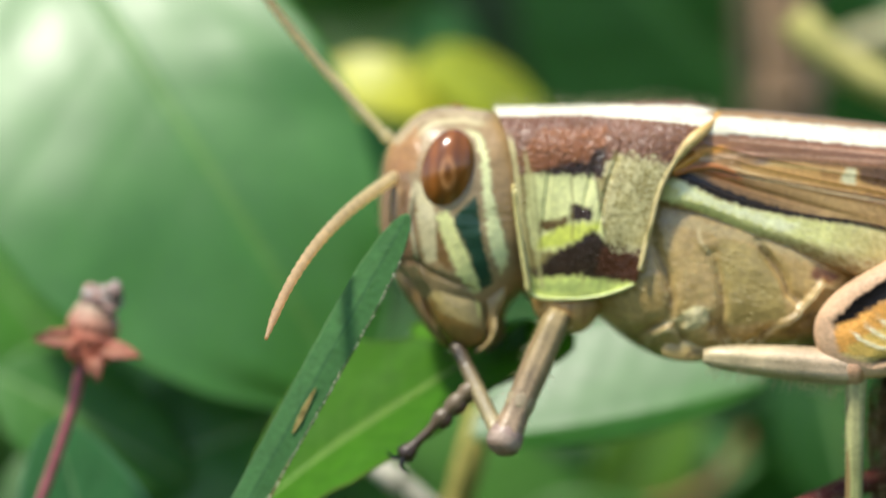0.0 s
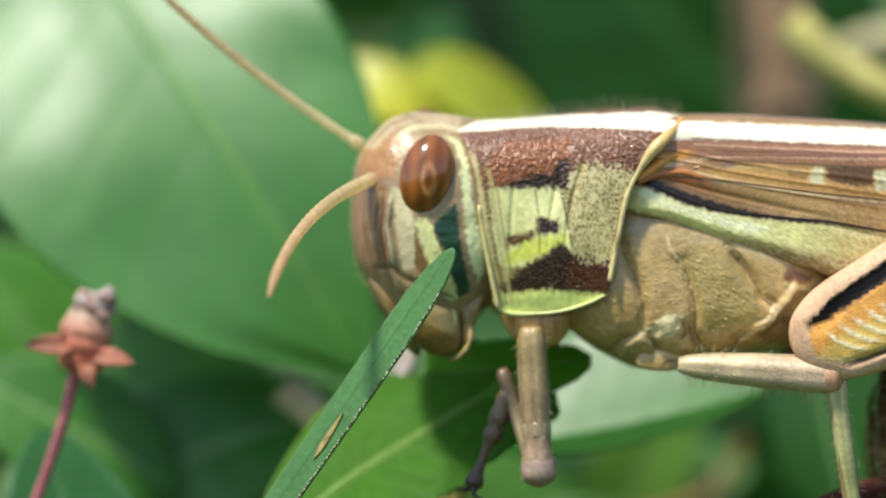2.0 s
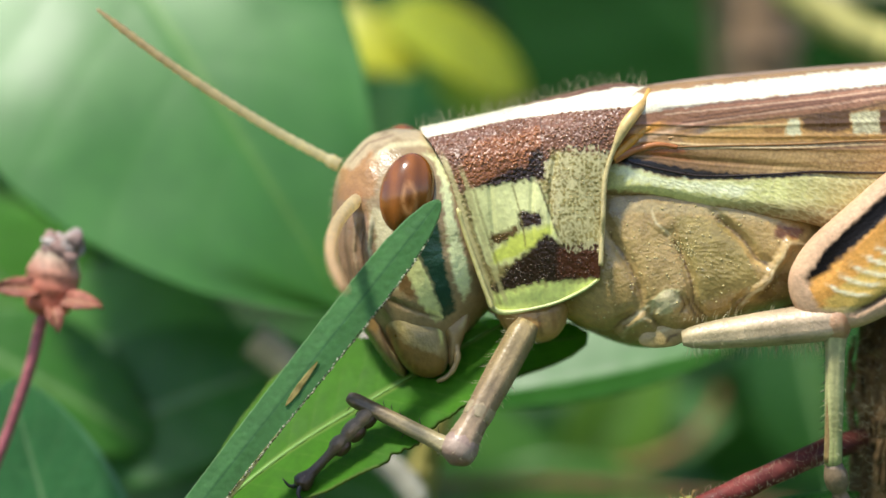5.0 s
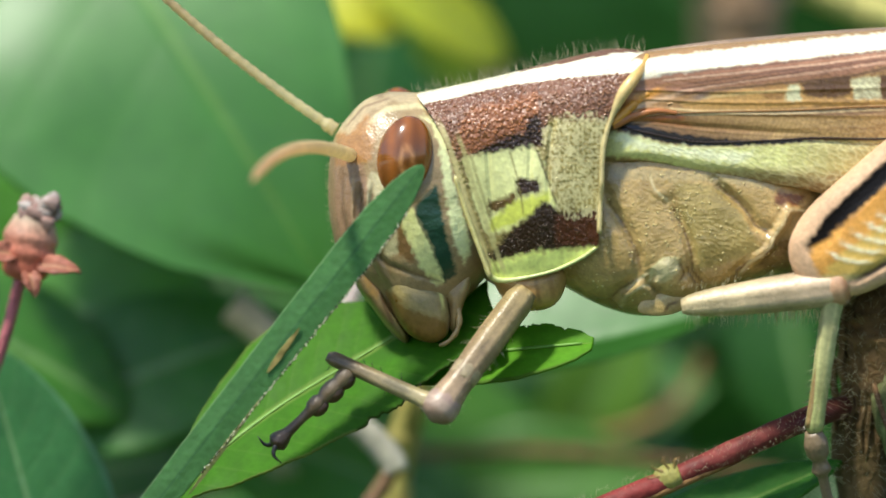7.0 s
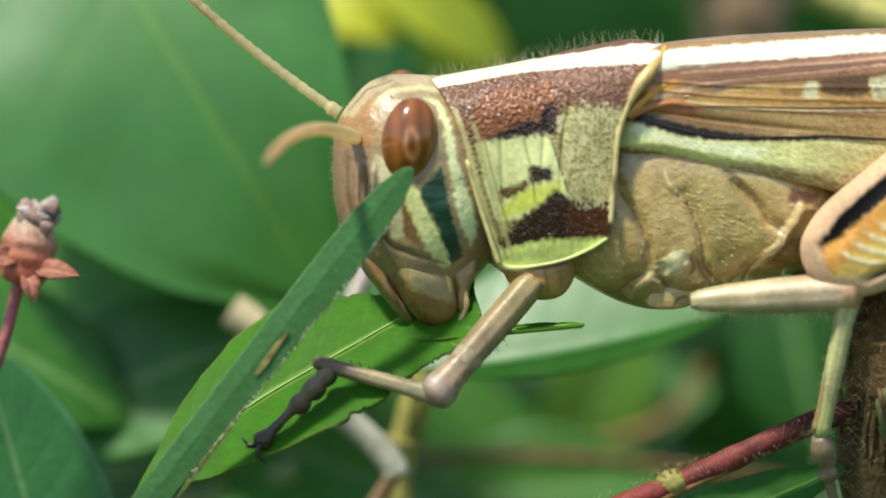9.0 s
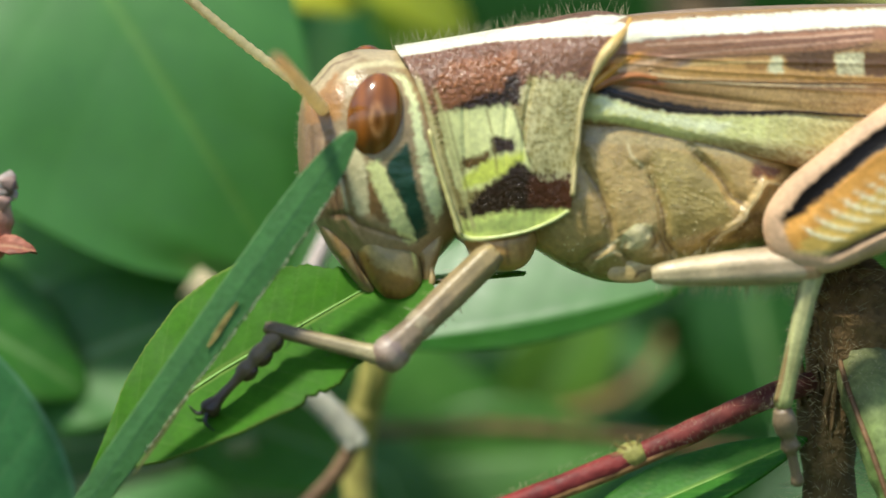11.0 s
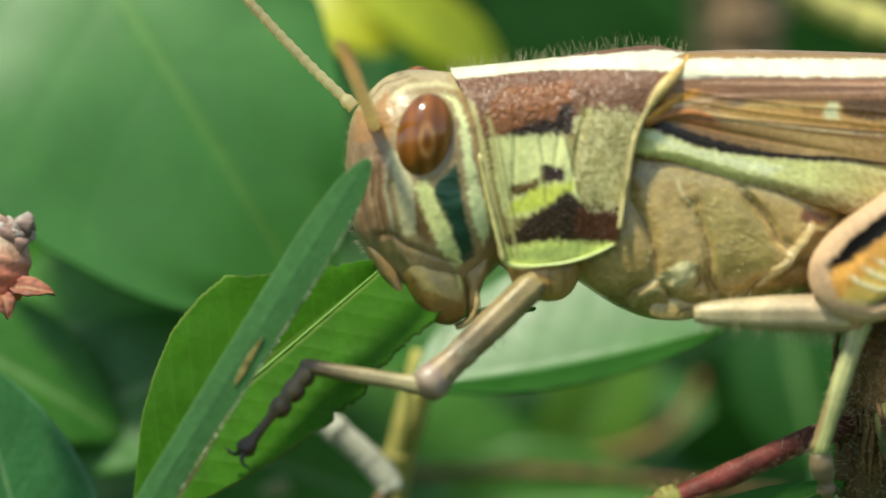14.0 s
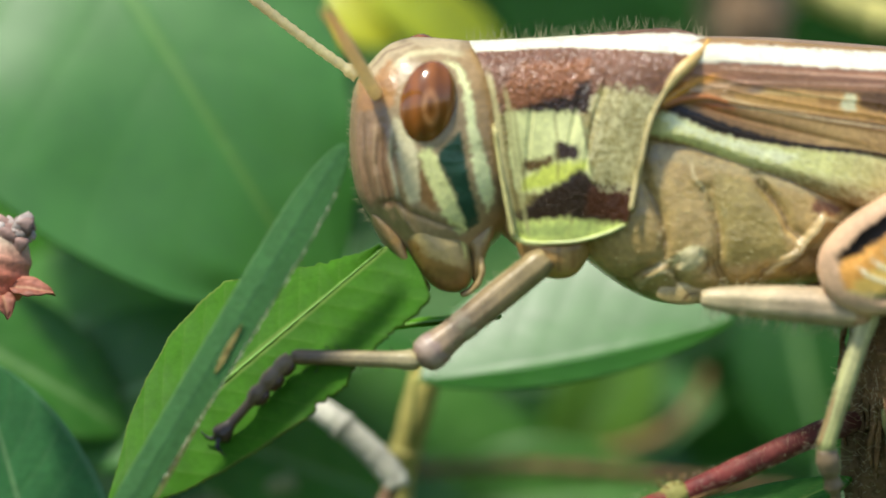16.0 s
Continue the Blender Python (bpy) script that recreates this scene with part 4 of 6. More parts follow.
def wing():
    """Folded fore wings, lying along the back on both sides."""
    topc = spline([(1030, 172), (1150, 150), (1300, 134), (1568, 112), (1900, 100), (2250, 120), (2500, 170)], 421)
    lowc = spline([(1030, 350), (1140, 345), (1230, 361), (1317, 375), (1407, 392), (1568, 420), (1900, 400), (2250, 330), (2500, 215)], 421)
    share = np.r_[np.linspace(0, 0.42, 341), np.linspace(0.42, 1, 81)[1:]] * 420
    topc, lowc = [np.stack([np.interp(share, np.arange(421), c[:, k]) for k in (0, 1)], 1) for c in (topc, lowc)]
    nv = 140
    uv, dep = [], []
    for i in range(421):
        for j in range(nv + 1):
            b = j / nv
            p = topc[i] * (1 - b) + lowc[i] * b
            uv.append(p)
            w = 135 - 40 * max(0, (p[0] - 1600) / 900) - 26 * min(1, max(0, (1110 - p[0]) / 60))
            prof = (1 - (1 - min(b / 0.28, 1.0)) ** 2.4) ** 0.5
            d = w * (0.12 + 0.88 * prof) - 12 * (max(0.0, b - 0.9) / 0.1) ** 2
            for g in (0.36, 0.44, 0.52, 0.66):
                d += 1.5 * math.exp(-((b - g - 0.02 * math.sin(p[0] / 90)) / 0.012) ** 2)
            d -= 3 * math.exp(-((b - 0.66) / 0.03) ** 2)
            dep.append(d)
    uv, dep = np.array(uv), np.array(dep)
    tx, ty = topc[:, 0], topc[:, 1]
    top_at = lambda u: float(np.interp(u, tx, ty))
    areas = [
        # pinkish brown field under the cream edge
        ([(1030, 196), (1150, 190), (1256, 180), (1400, 164), (1568, 150), (2500, 180), (2500, 215), (1568, 176), (1488, 199), (1401, 206), (1322, 212), (1257, 220), (1217, 229), (1182, 222), (1030, 280)], rgb(162, 114, 84), 0.95),
        # translucent golden cell
        ([(1196, 248), (1235, 231), (1279, 226), (1331, 218), (1384, 215), (1568, 192), (2450, 205), (2450, 246), (1568, 250), (1398, 253), (1314, 257), (1235, 258)], rgb(194, 150, 84), 1),
        ([(1330, 218), (1384, 214), (1384, 238), (1350, 236)], rgb(150, 106, 56), 0.7),
        ([(1414, 208), (1500, 198), (1500, 230), (1462, 236), (1418, 230)], rgb(96, 68, 42), 0.95),
        ([(1550, 196), (1640, 190), (1640, 236), (1550, 238)], rgb(96, 68, 42), 0.95),
        ([(1700, 190), (2300, 190), (2300, 240), (1704, 238)], rgb(104, 76, 44), 0.7),
        ([(1390, 214), (1409, 212), (1414, 240), (1386, 242)], rgb(218, 212, 166), 1),
        ([(1500, 203), (1550, 197), (1552, 236), (1506, 238)], rgb(218, 212, 166), 1),
        ([(1640, 192), (1700, 188), (1702, 238), (1650, 240)], rgb(218, 212, 166), 1),
        # long veins
        ([(1120, 252), (1235, 257), (1358, 260), (1568, 256), (2450, 250), (2450, 276), (1540, 272), (1300, 272), (1130, 268)], rgb(170, 134, 84), 1),
        # lower golden band, dark towards the hinge
        ([(1120, 266), (1300, 271), (1540, 270), (2450, 268), (2450, 290), (1568, 306), (1240, 310), (1130, 290)], rgb(186, 152, 96), 1),
        *[([(1078, 268), (1117, 264), (1227, 268), (s - 40, 274), (s, 292), (s - 30, 312), (1250, 314), (1197, 309), (1140, 295), (1078, 280)], rgb(104, 64, 30), 0.26) for s in (1240, 1290, 1330, 1375)],
        ([(1085, 256), (1122, 256), (1122, 276), (1085, 278)], rgb(120, 98, 82), 0.9),
        ([(1126, 254), (1195, 256), (1215, 270), (1140, 276)], rgb(168, 96, 50), 0.9),
        ([(1085, 274), (1121, 279), (1160, 288), (1210, 299), (1290, 307), (1333, 310), (1450, 304), (1450, 309), (1358, 316), (1243, 320), (1170, 312), (1100, 292)], rgb(28, 19, 13), 1),
        # green stripe, whitish at the hinge, tan towards the end
        ([(1030, 296), (1100, 294), (1170, 313), (1243, 321), (1358, 317), (1450, 310), (2400, 285), (2400, 330), (1568, 392), (1453, 396), (1407, 388), (1317, 374), (1227, 362), (1137, 342), (1030, 335)], rgb(220, 218, 138), 1),
        ([(1070, 296), (1110, 298), (1170, 316), (1243, 324), (1340, 330), (1300, 350), (1200, 334), (1110, 318)], rgb(244, 246, 206), 0.7, 8),
        *[([(s, 314), (1568, 309), (2400, 294), (2400, 345), (1568, 410), (s, 402)], rgb(142, 110, 62), 0.24) for s in (1390, 1425, 1460, 1495, 1530, 1565)],
        ([(1030, 336), (1137, 344), (1227, 363), (1317, 376), (1407, 390), (1568, 408), (1568, 440), (1030, 440)], rgb(166, 138, 82), 0.9, 7),
    ]
    stripe = [(u, top_at(u) + 6 + 9 * max(0.0, 1 - abs(u - 1220) / 330)) for u in np.linspace(1030, 2500, 20)] + [(u, top_at(u) + 50 - 10 * min(1, max(0, (u - 1140) / 400))) for u in np.linspace(2500, 1030, 20)]
    areas.append((stripe, CREAM, 1))
    lines = [([(1400, 307), (1568, 308), (2300, 282)], 2.4, rgb(56, 36, 20), 0.95), ([(1180, 254), (1235, 258), (1400, 257), (1560, 250), (2300, 240)], 2.0, rgb(224, 196, 140), 0.8),
             ([(1180, 262), (1400, 266), (1560, 260), (2300, 250)], 1.8, rgb(100, 66, 34), 0.7), ([(1160, 196), (1256, 186), (1350, 178), (1568, 152), (2300, 150)], 2.6, rgb(84, 54, 40), 0.6),
             ([(1190, 226), (1300, 208), (1450, 190), (1568, 172)], 2.0, rgb(206, 164, 132), 0.8), ([(1186, 232), (1260, 222), (1401, 208), (1490, 200), (1568, 182)], 2.0, rgb(86, 58, 40), 0.7),
             ([(1210, 212), (1400, 186), (1568, 166)], 1.6, rgb(112, 76, 58), 0.7),
             ([(1170, 205), (1300, 192), (1450, 176), (1568, 160)], 1.5, rgb(222, 184, 150), 0.7), ([(1200, 220), (1320, 204), (1450, 184), (1568, 168)], 1.4, rgb(92, 58, 40), 0.6),
             ([(1230, 236), (1330, 226), (1400, 222)], 2.4, rgb(238, 206, 140), 0.6), ([(1240, 246), (1330, 244), (1500, 246)], 3.0, rgb(186, 138, 70), 0.5),
             ([(1140, 262), (1235, 264), (1400, 262), (1560, 256)], 1.6, rgb(240, 214, 160), 0.7), ([(1190, 284), (1300, 292), (1420, 290), (1560, 288)], 2.0, rgb(150, 112, 62), 0.5),
             ([(1110, 270), (1160, 276), (1230, 284)], 4, rgb(160, 96, 48), 0.45),
             ([(1105, 252), (1125, 236), (1148, 230), (1180, 216)], 6, rgb(216, 150, 58), 0.95), ([(1100, 256), (1130, 250), (1160, 240), (1205, 228)], 4, rgb(216, 176, 136), 0.8), ([(1215, 240), (1240, 232), (1262, 228)], 5, rgb(110, 96, 100), 0.7)]
    col = paint(uv, rgb(168, 128, 80), areas, lines, rough=4, speckle=0.14)
    # fine cells: pale cells with darker walls, cross striae in the golden bands
    near = (uv[:, 0] > 1150) & (uv[:, 0] < 1800)
    wall = np.zeros(len(uv))
    for q in np.nonzero(near & (uv[:, 1] > 180))[0]:
        u, v = uv[q]
        d, _ = noise.voronoi(((u + 0.4 * v) / 22, (v - 0.34 * u) / 7.5, 0.0))
        wall[q] = max(0.0, 1 - (d[1] - d[0]) / 0.22)
    lower = inside(uv, [(1150, 316), (1243, 322), (1358, 318), (1568, 309), (2400, 285), (2400, 345), (1568, 412), (1407, 392), (1227, 364)])
    brown = lower * np.clip((uv[:, 0] - 1190) / 120, 0, 1) * np.clip((uv[:, 1] + 5 * wobble(uv, 18, 9.0) - 344 - 0.05 * (uv[:, 0] - 1200)) / 18, 0, 1) * 0.8
    col = col * (1 - brown)[:, None] + rgb(132, 102, 58) * brown[:, None]
    w = (wall * np.where(lower, 0.42 * np.clip((uv[:, 0] - 1180) / 120, 0.15, 1), 0.06 + 0.4 * np.clip((uv[:, 0] - 1400) / 60, 0, 1)))[:, None]
    col = col * (1 - w) + np.where(lower[:, None], rgb(228, 222, 166), rgb(96, 64, 38)) * w
    raised = np.where(lower, 0.8, 0.3) * wall
    dep = dep + raised
    band = inside(uv, [(1240, 272), (1540, 272), (1800, 272), (1800, 300), (1568, 304), (1340, 310), (1240, 306)])
    k = (band * np.clip(np.sin(uv[:, 0] * 0.75 + uv[:, 1] * 0.35 + 2 * wobble(uv, 20, 4.0)), 0, 1) * 0.28)[:, None]
    col = col * (1 - k) + rgb(120, 84, 46) * k
    n = len(uv)
    row = nv + 1
    for sgn, label in ((-1, "folded wing with cream edge and green stripe"), (1, "folded wing with cream edge and green stripe")):
        v = [((p[0] - BODY_AT[0]) * U, sgn * d * U, (BODY_AT[1] - p[1]) * U) for p, d in zip(uv, dep)]
        v += [(a, b - sgn * 5 * U, c) for a, b, c in v]
        f = []
        for i in range(420):
            for j in range(nv):
                a = i * row + j
                f += [(a, a + row, a + row + 1, a + 1), (n + a, n + a + 1, n + a + row + 1, n + a + row)]
        for i in range(420):
            for a in (i * row, i * row + nv):
                f.append((a, a + row, n + a + row, n + a))
        mesh_of("wing", v, f, WING, hopper, np.vstack([col, col]), label)
    for sgn in (-1, 1):
        for name, pts, r, c in (("vein", [(1110, 288), (1180, 304), (1243, 313), (1358, 310), (1447, 305), (1568, 307), (1900, 297)], 2.2, rgb(44, 28, 16)),
                                ("vein", [(1110, 272), (1191, 262), (1400, 257), (1560, 250), (1900, 246)], 2.2, rgb(150, 110, 62)),
                                ("vein", [(1180, 246), (1300, 223), (1450, 201), (1568, 187), (1900, 176)], 2.2, rgb(200, 160, 112)),
                                ("vein", [(1150, 232), (1330, 208), (1568, 173), (1900, 160)], 1.8, rgb(150, 108, 74)),
                                ("wing_hinge", [(1082, 282), (1104, 262), (1132, 238), (1158, 222), (1190, 212)], 9.5, rgb(226, 160, 62)),
                                ("wing_hinge", [(1084, 284), (1120, 268), (1160, 258), (1196, 262)], 8.0, rgb(178, 112, 60))):
            q = spline(pts, 40)
            w = [(((u - BODY_AT[0]) * U, sgn * (136 - (18 if v < 225 else 4 if v < 245 else 0)) * U, (BODY_AT[1] - v) * U)) for u, v in q]
            tube(name, w, [r * U * (1 - 0.5 * i / 39) for i in range(40)], WING if name == "vein" else SMOOTH, hopper, c, 8, oval=0.7)
    # raised brown back between the wings
    pts = [((u - BODY_AT[0]) * U, 0, (BODY_AT[1] - top_at(u) - 2) * U) for u in np.linspace(1140, 2480, 40)]
    tube("back_fold", pts, [(10 - 0.15 * i) * U * (0.5 + 0.5 * min(1, i / 4)) for i in range(40)], WING, hopper, rgb(140, 116, 92), 12, oval=2.2, label="brown fold along the back")


def trunk():
    org = BODY_AT
    side = [(960, 470), (1000, 330), (1130, 285), (1300, 300), (1440, 350), (1490, 430), (1450, 520), (1340, 562), (1230, 604), (1160, 618), (1100, 610), (1030, 580), (975, 540)]

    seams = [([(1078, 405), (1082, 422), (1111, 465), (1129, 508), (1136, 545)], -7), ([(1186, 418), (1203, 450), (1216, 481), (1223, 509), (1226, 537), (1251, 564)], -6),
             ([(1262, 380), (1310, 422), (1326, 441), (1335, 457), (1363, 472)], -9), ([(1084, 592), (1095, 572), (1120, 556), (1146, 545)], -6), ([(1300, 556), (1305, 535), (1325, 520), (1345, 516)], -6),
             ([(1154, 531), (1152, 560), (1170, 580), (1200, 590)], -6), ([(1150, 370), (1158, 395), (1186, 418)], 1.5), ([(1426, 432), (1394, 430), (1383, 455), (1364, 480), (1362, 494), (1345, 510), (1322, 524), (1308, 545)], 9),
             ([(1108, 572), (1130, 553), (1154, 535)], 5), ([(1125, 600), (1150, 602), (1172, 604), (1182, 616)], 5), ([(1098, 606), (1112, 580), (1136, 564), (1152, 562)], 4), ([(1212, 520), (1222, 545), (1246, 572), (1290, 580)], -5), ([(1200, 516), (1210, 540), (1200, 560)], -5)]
    plate = [(1154, 531), (1173, 515), (1201, 514), (1206, 533), (1186, 554), (1163, 559)]

    def col(uv):
        a = [([(1373, 396), (1425, 406), (1410, 424), (1365, 420)], rgb(104, 56, 28), 0.9), ([(1190, 380), (1270, 390), (1320, 450), (1340, 500), (1240, 540), (1215, 470)], rgb(166, 147, 84), 0.7),
             ([(1090, 380), (1180, 420), (1215, 480), (1210, 510), (1140, 510), (1110, 450)], rgb(188, 158, 100), 0.7), ([(1050, 560), (1250, 560), (1250, 630), (1050, 620)], rgb(160, 138, 82), 0.6),
             ([(1360, 485), (1410, 480), (1400, 540), (1340, 530)], rgb(104, 76, 46), 0.6), ([(1000, 350), (1080, 352), (1250, 366), (1380, 388), (1380, 396), (1250, 380), (1000, 372)], rgb(186, 166, 116), 0.7), (plate, rgb(200, 186, 138), 1)]
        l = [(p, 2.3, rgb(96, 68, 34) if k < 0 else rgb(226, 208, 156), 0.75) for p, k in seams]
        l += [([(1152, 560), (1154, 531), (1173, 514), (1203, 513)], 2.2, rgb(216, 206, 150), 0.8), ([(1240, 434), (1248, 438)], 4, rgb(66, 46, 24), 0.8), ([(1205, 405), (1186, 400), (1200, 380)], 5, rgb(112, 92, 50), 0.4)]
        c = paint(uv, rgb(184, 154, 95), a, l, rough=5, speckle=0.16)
        warts = np.clip(wobble(uv, 5.5, 31.0) * 3 - 1.1, 0, 1)[:, None] * 0.45
        return c * (1 - warts) + rgb(188, 166, 98) * warts

    def relief(uv):
        h = 2.2 * wobble(uv, 45, 5.0) + 0.6 * wobble(uv, 12, 6.0) + 0.3 * wobble(uv, 6, 7.0)
        for p, k in seams:
            h = h + (0.95 if p[0][1] < 500 else 1.6) * k * crease(uv, p, 8.0)
        h = h + 8 * np.clip(crease(uv, [(1160, 545), (1180, 535), (1200, 524)], 14) * 1.6, 0, 1)
        for p, k in seams[:4]:
            q = np.array(spline(p, 30))
            far = np.min(np.linalg.norm(uv[:, None, :] - q[None], axis=2), axis=1)
            h = h - 5 * np.exp(-(far / 16) ** 2)
        # faint wrinkles
        return h + 0.25 * np.sin((uv[:, 1] - 0.25 * uv[:, 0] + 16 * wobble(uv, 25, 3.0)) * 0.7)
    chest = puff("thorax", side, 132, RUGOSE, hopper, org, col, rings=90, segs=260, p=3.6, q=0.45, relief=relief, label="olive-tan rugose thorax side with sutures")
    rng = random.Random(22)
    flank = [v.co for v in chest.data.vertices if v.co.y < -88 * U]
    picks = [rng.choice(flank) for k in range(520)]
    granules("granule_field", [(p, (0.8 + 1.5 * rng.random() ** 2) * U) for p in picks], chest, [rgb(206, 188, 128)] * len(picks), "small shining bumps")
    ab = [(1330, 420), (1420, 320), (1700, 270), (2050, 250), (2330, 270), (2420, 300), (2330, 350), (2050, 420), (1750, 500), (1520, 560), (1400, 560)]

    def abcol(uv):
        c = paint(uv, rgb(150, 118, 74), (), (), speckle=0.15)
        return c * (0.85 + 0.25 * np.sign(np.sin(uv[:, :1] / 26)))
    puff("abdomen", ab, 110, SMOOTH, hopper, org, abcol, rings=30, segs=120, relief=lambda uv: 4 * np.sin(uv[:, 0] / 13))
    puff("fore_coxa", [(880, 545), (930, 530), (1000, 530), (1005, 565), (985, 598), (945, 608), (905, 595), (885, 570)], 46, SMOOTH, hopper, org,
         lambda uv: paint(uv, rgb(190, 150, 88), (), [([(950, 545), (960, 600)], 3, rgb(120, 86, 46), 0.7), ([(915, 540), (925, 596)], 4, rgb(214, 180, 120), 0.6), ([(975, 540), (984, 590)], 4, rgb(160, 112, 60), 0.6)], speckle=0.12), d=-56, rings=16, segs=60, label="swollen tan coxa")
    puff("mid_coxa", [(1132, 598), (1150, 580), (1182, 566), (1206, 574), (1214, 594), (1200, 610), (1164, 616), (1136, 611)], 6, SMOOTH, hopper, org,
         lambda uv: paint(uv, rgb(184, 158, 100), (), [([(1160, 590), (1190, 578), (1226, 584)], 3, rgb(206, 190, 136), 0.8), ([(1176, 612), (1184, 596), (1206, 590)], 2.5, rgb(92, 66, 32), 0.8)], speckle=0.1), d=-92, rings=16, segs=60)
    puff("neck", [(740, 330), (860, 262), (900, 420), (900, 560), (850, 545), (780, 520)], 80, SMOOTH, hopper, org, lambda uv: paint(uv, rgb(180, 150, 112), speckle=0.1), rings=14, segs=50)
    rng = random.Random(8)
    roots = []
    for k in range(260):
        u = rng.uniform(1215, 1470)
        zb = np.interp(u, [1090, 1160, 1230, 1470], [608, 618, 612, 610])
        b = Vector(((u - org[0]) * U, rng.uniform(-150, -70) * U, (org[1] - zb + 6) * U))
        roots.append((b, b + Vector((rng.uniform(-.3, .3), rng.uniform(-.4, .1), -1)).normalized() * rng.uniform(8, 40) * U))
    bristles("hair_fringe", roots, HAIR, hopper, 0.45 * U, "fine pale hairs")


def hind_leg(sgn):
    """Thick hind thigh, seen where it joins the body, and the shin folded under it."""
    a = [(1388, 508), (1394, 472), (1425, 425), (1490, 366), (1561, 306), (1680, 222), (1850, 145), (2050, 90), (2230, 55), (2275, 80), (2220, 140), (2120, 200), (1950, 330), (1750, 465),
         (1574, 550), (1500, 580), (1440, 572), (1402, 545)]
    ridges = [[(u - 20, v - 15), (u, v - 4), (u + 28, v + 4), (u + 56, v + 4)] for u, v in [(1470 + 21 * k, 517 - 18 * k + 0.35 * k * k) for k in range(20)]]

    def col(uv):
        black = [(1416, 492), (1450, 440), (1500, 393), (1564, 336), (1690, 250), (1860, 172), (2150, 90), (2150, 115), (1860, 205), (1690, 290), (1564, 376), (1500, 434), (1450, 482), (1420, 500)]
        face = [(1418, 505), (1500, 435), (1564, 377), (1690, 290), (1860, 205), (2150, 115), (2100, 160), (1900, 310), (1740, 425), (1574, 505), (1513, 540), (1440, 545)]
        ar = [(face, rgb(222, 160, 78), 1), ([(1440, 548), (1480, 500), (1568, 440), (1700, 350), (1900, 230), (1900, 300), (1740, 422), (1574, 508), (1500, 552)], rgb(222, 204, 110), 0.5), (black, rgb(16, 10, 7), 1)]
        ln = [([(1500, 552), (1574, 511), (1740, 428), (1900, 320)], 4, rgb(50, 34, 20), 0.9)]
        ln += [(r, 2.8, rgb(252, 244, 206), 0.9) for r in ridges]
        return paint(uv, rgb(216, 176, 138), ar, ln, rough=3, speckle=0.08)

    def relief(uv):
        h = -4 * near_line(uv, [(1425, 500), (1500, 415), (1564, 357), (1690, 270), (1860, 190)], 12) - 5 * near_line(uv, [(1500, 552), (1574, 511), (1740, 428), (1900, 320)], 6)
        for r in ridges:
            h = h + 2.2 * near_line(uv, r, 3.5)
        return h
    thigh = puff("hind_thigh", a, 48, THIGH, hopper, BODY_AT, col, d=sgn * 165, rings=60, segs=220, p=5.0, q=0.4, centre=None, relief=relief,
                 label="pinkish hind thigh with black stripe and orange ridged face")
    pts = [((u - BODY_AT[0]) * U, sgn * 165 * U, (BODY_AT[1] - v) * U) for u, v in ((2240, 90), (2150, 260), (1950, 450), (1800, 560), (1720, 640))]
    tube("hind_shin", spline(pts, 30), [(20 - 0.2 * i) * U for i in range(30)], LEG, thigh, rgb(196, 150, 110), 14, label="pinkish tan hind shin")


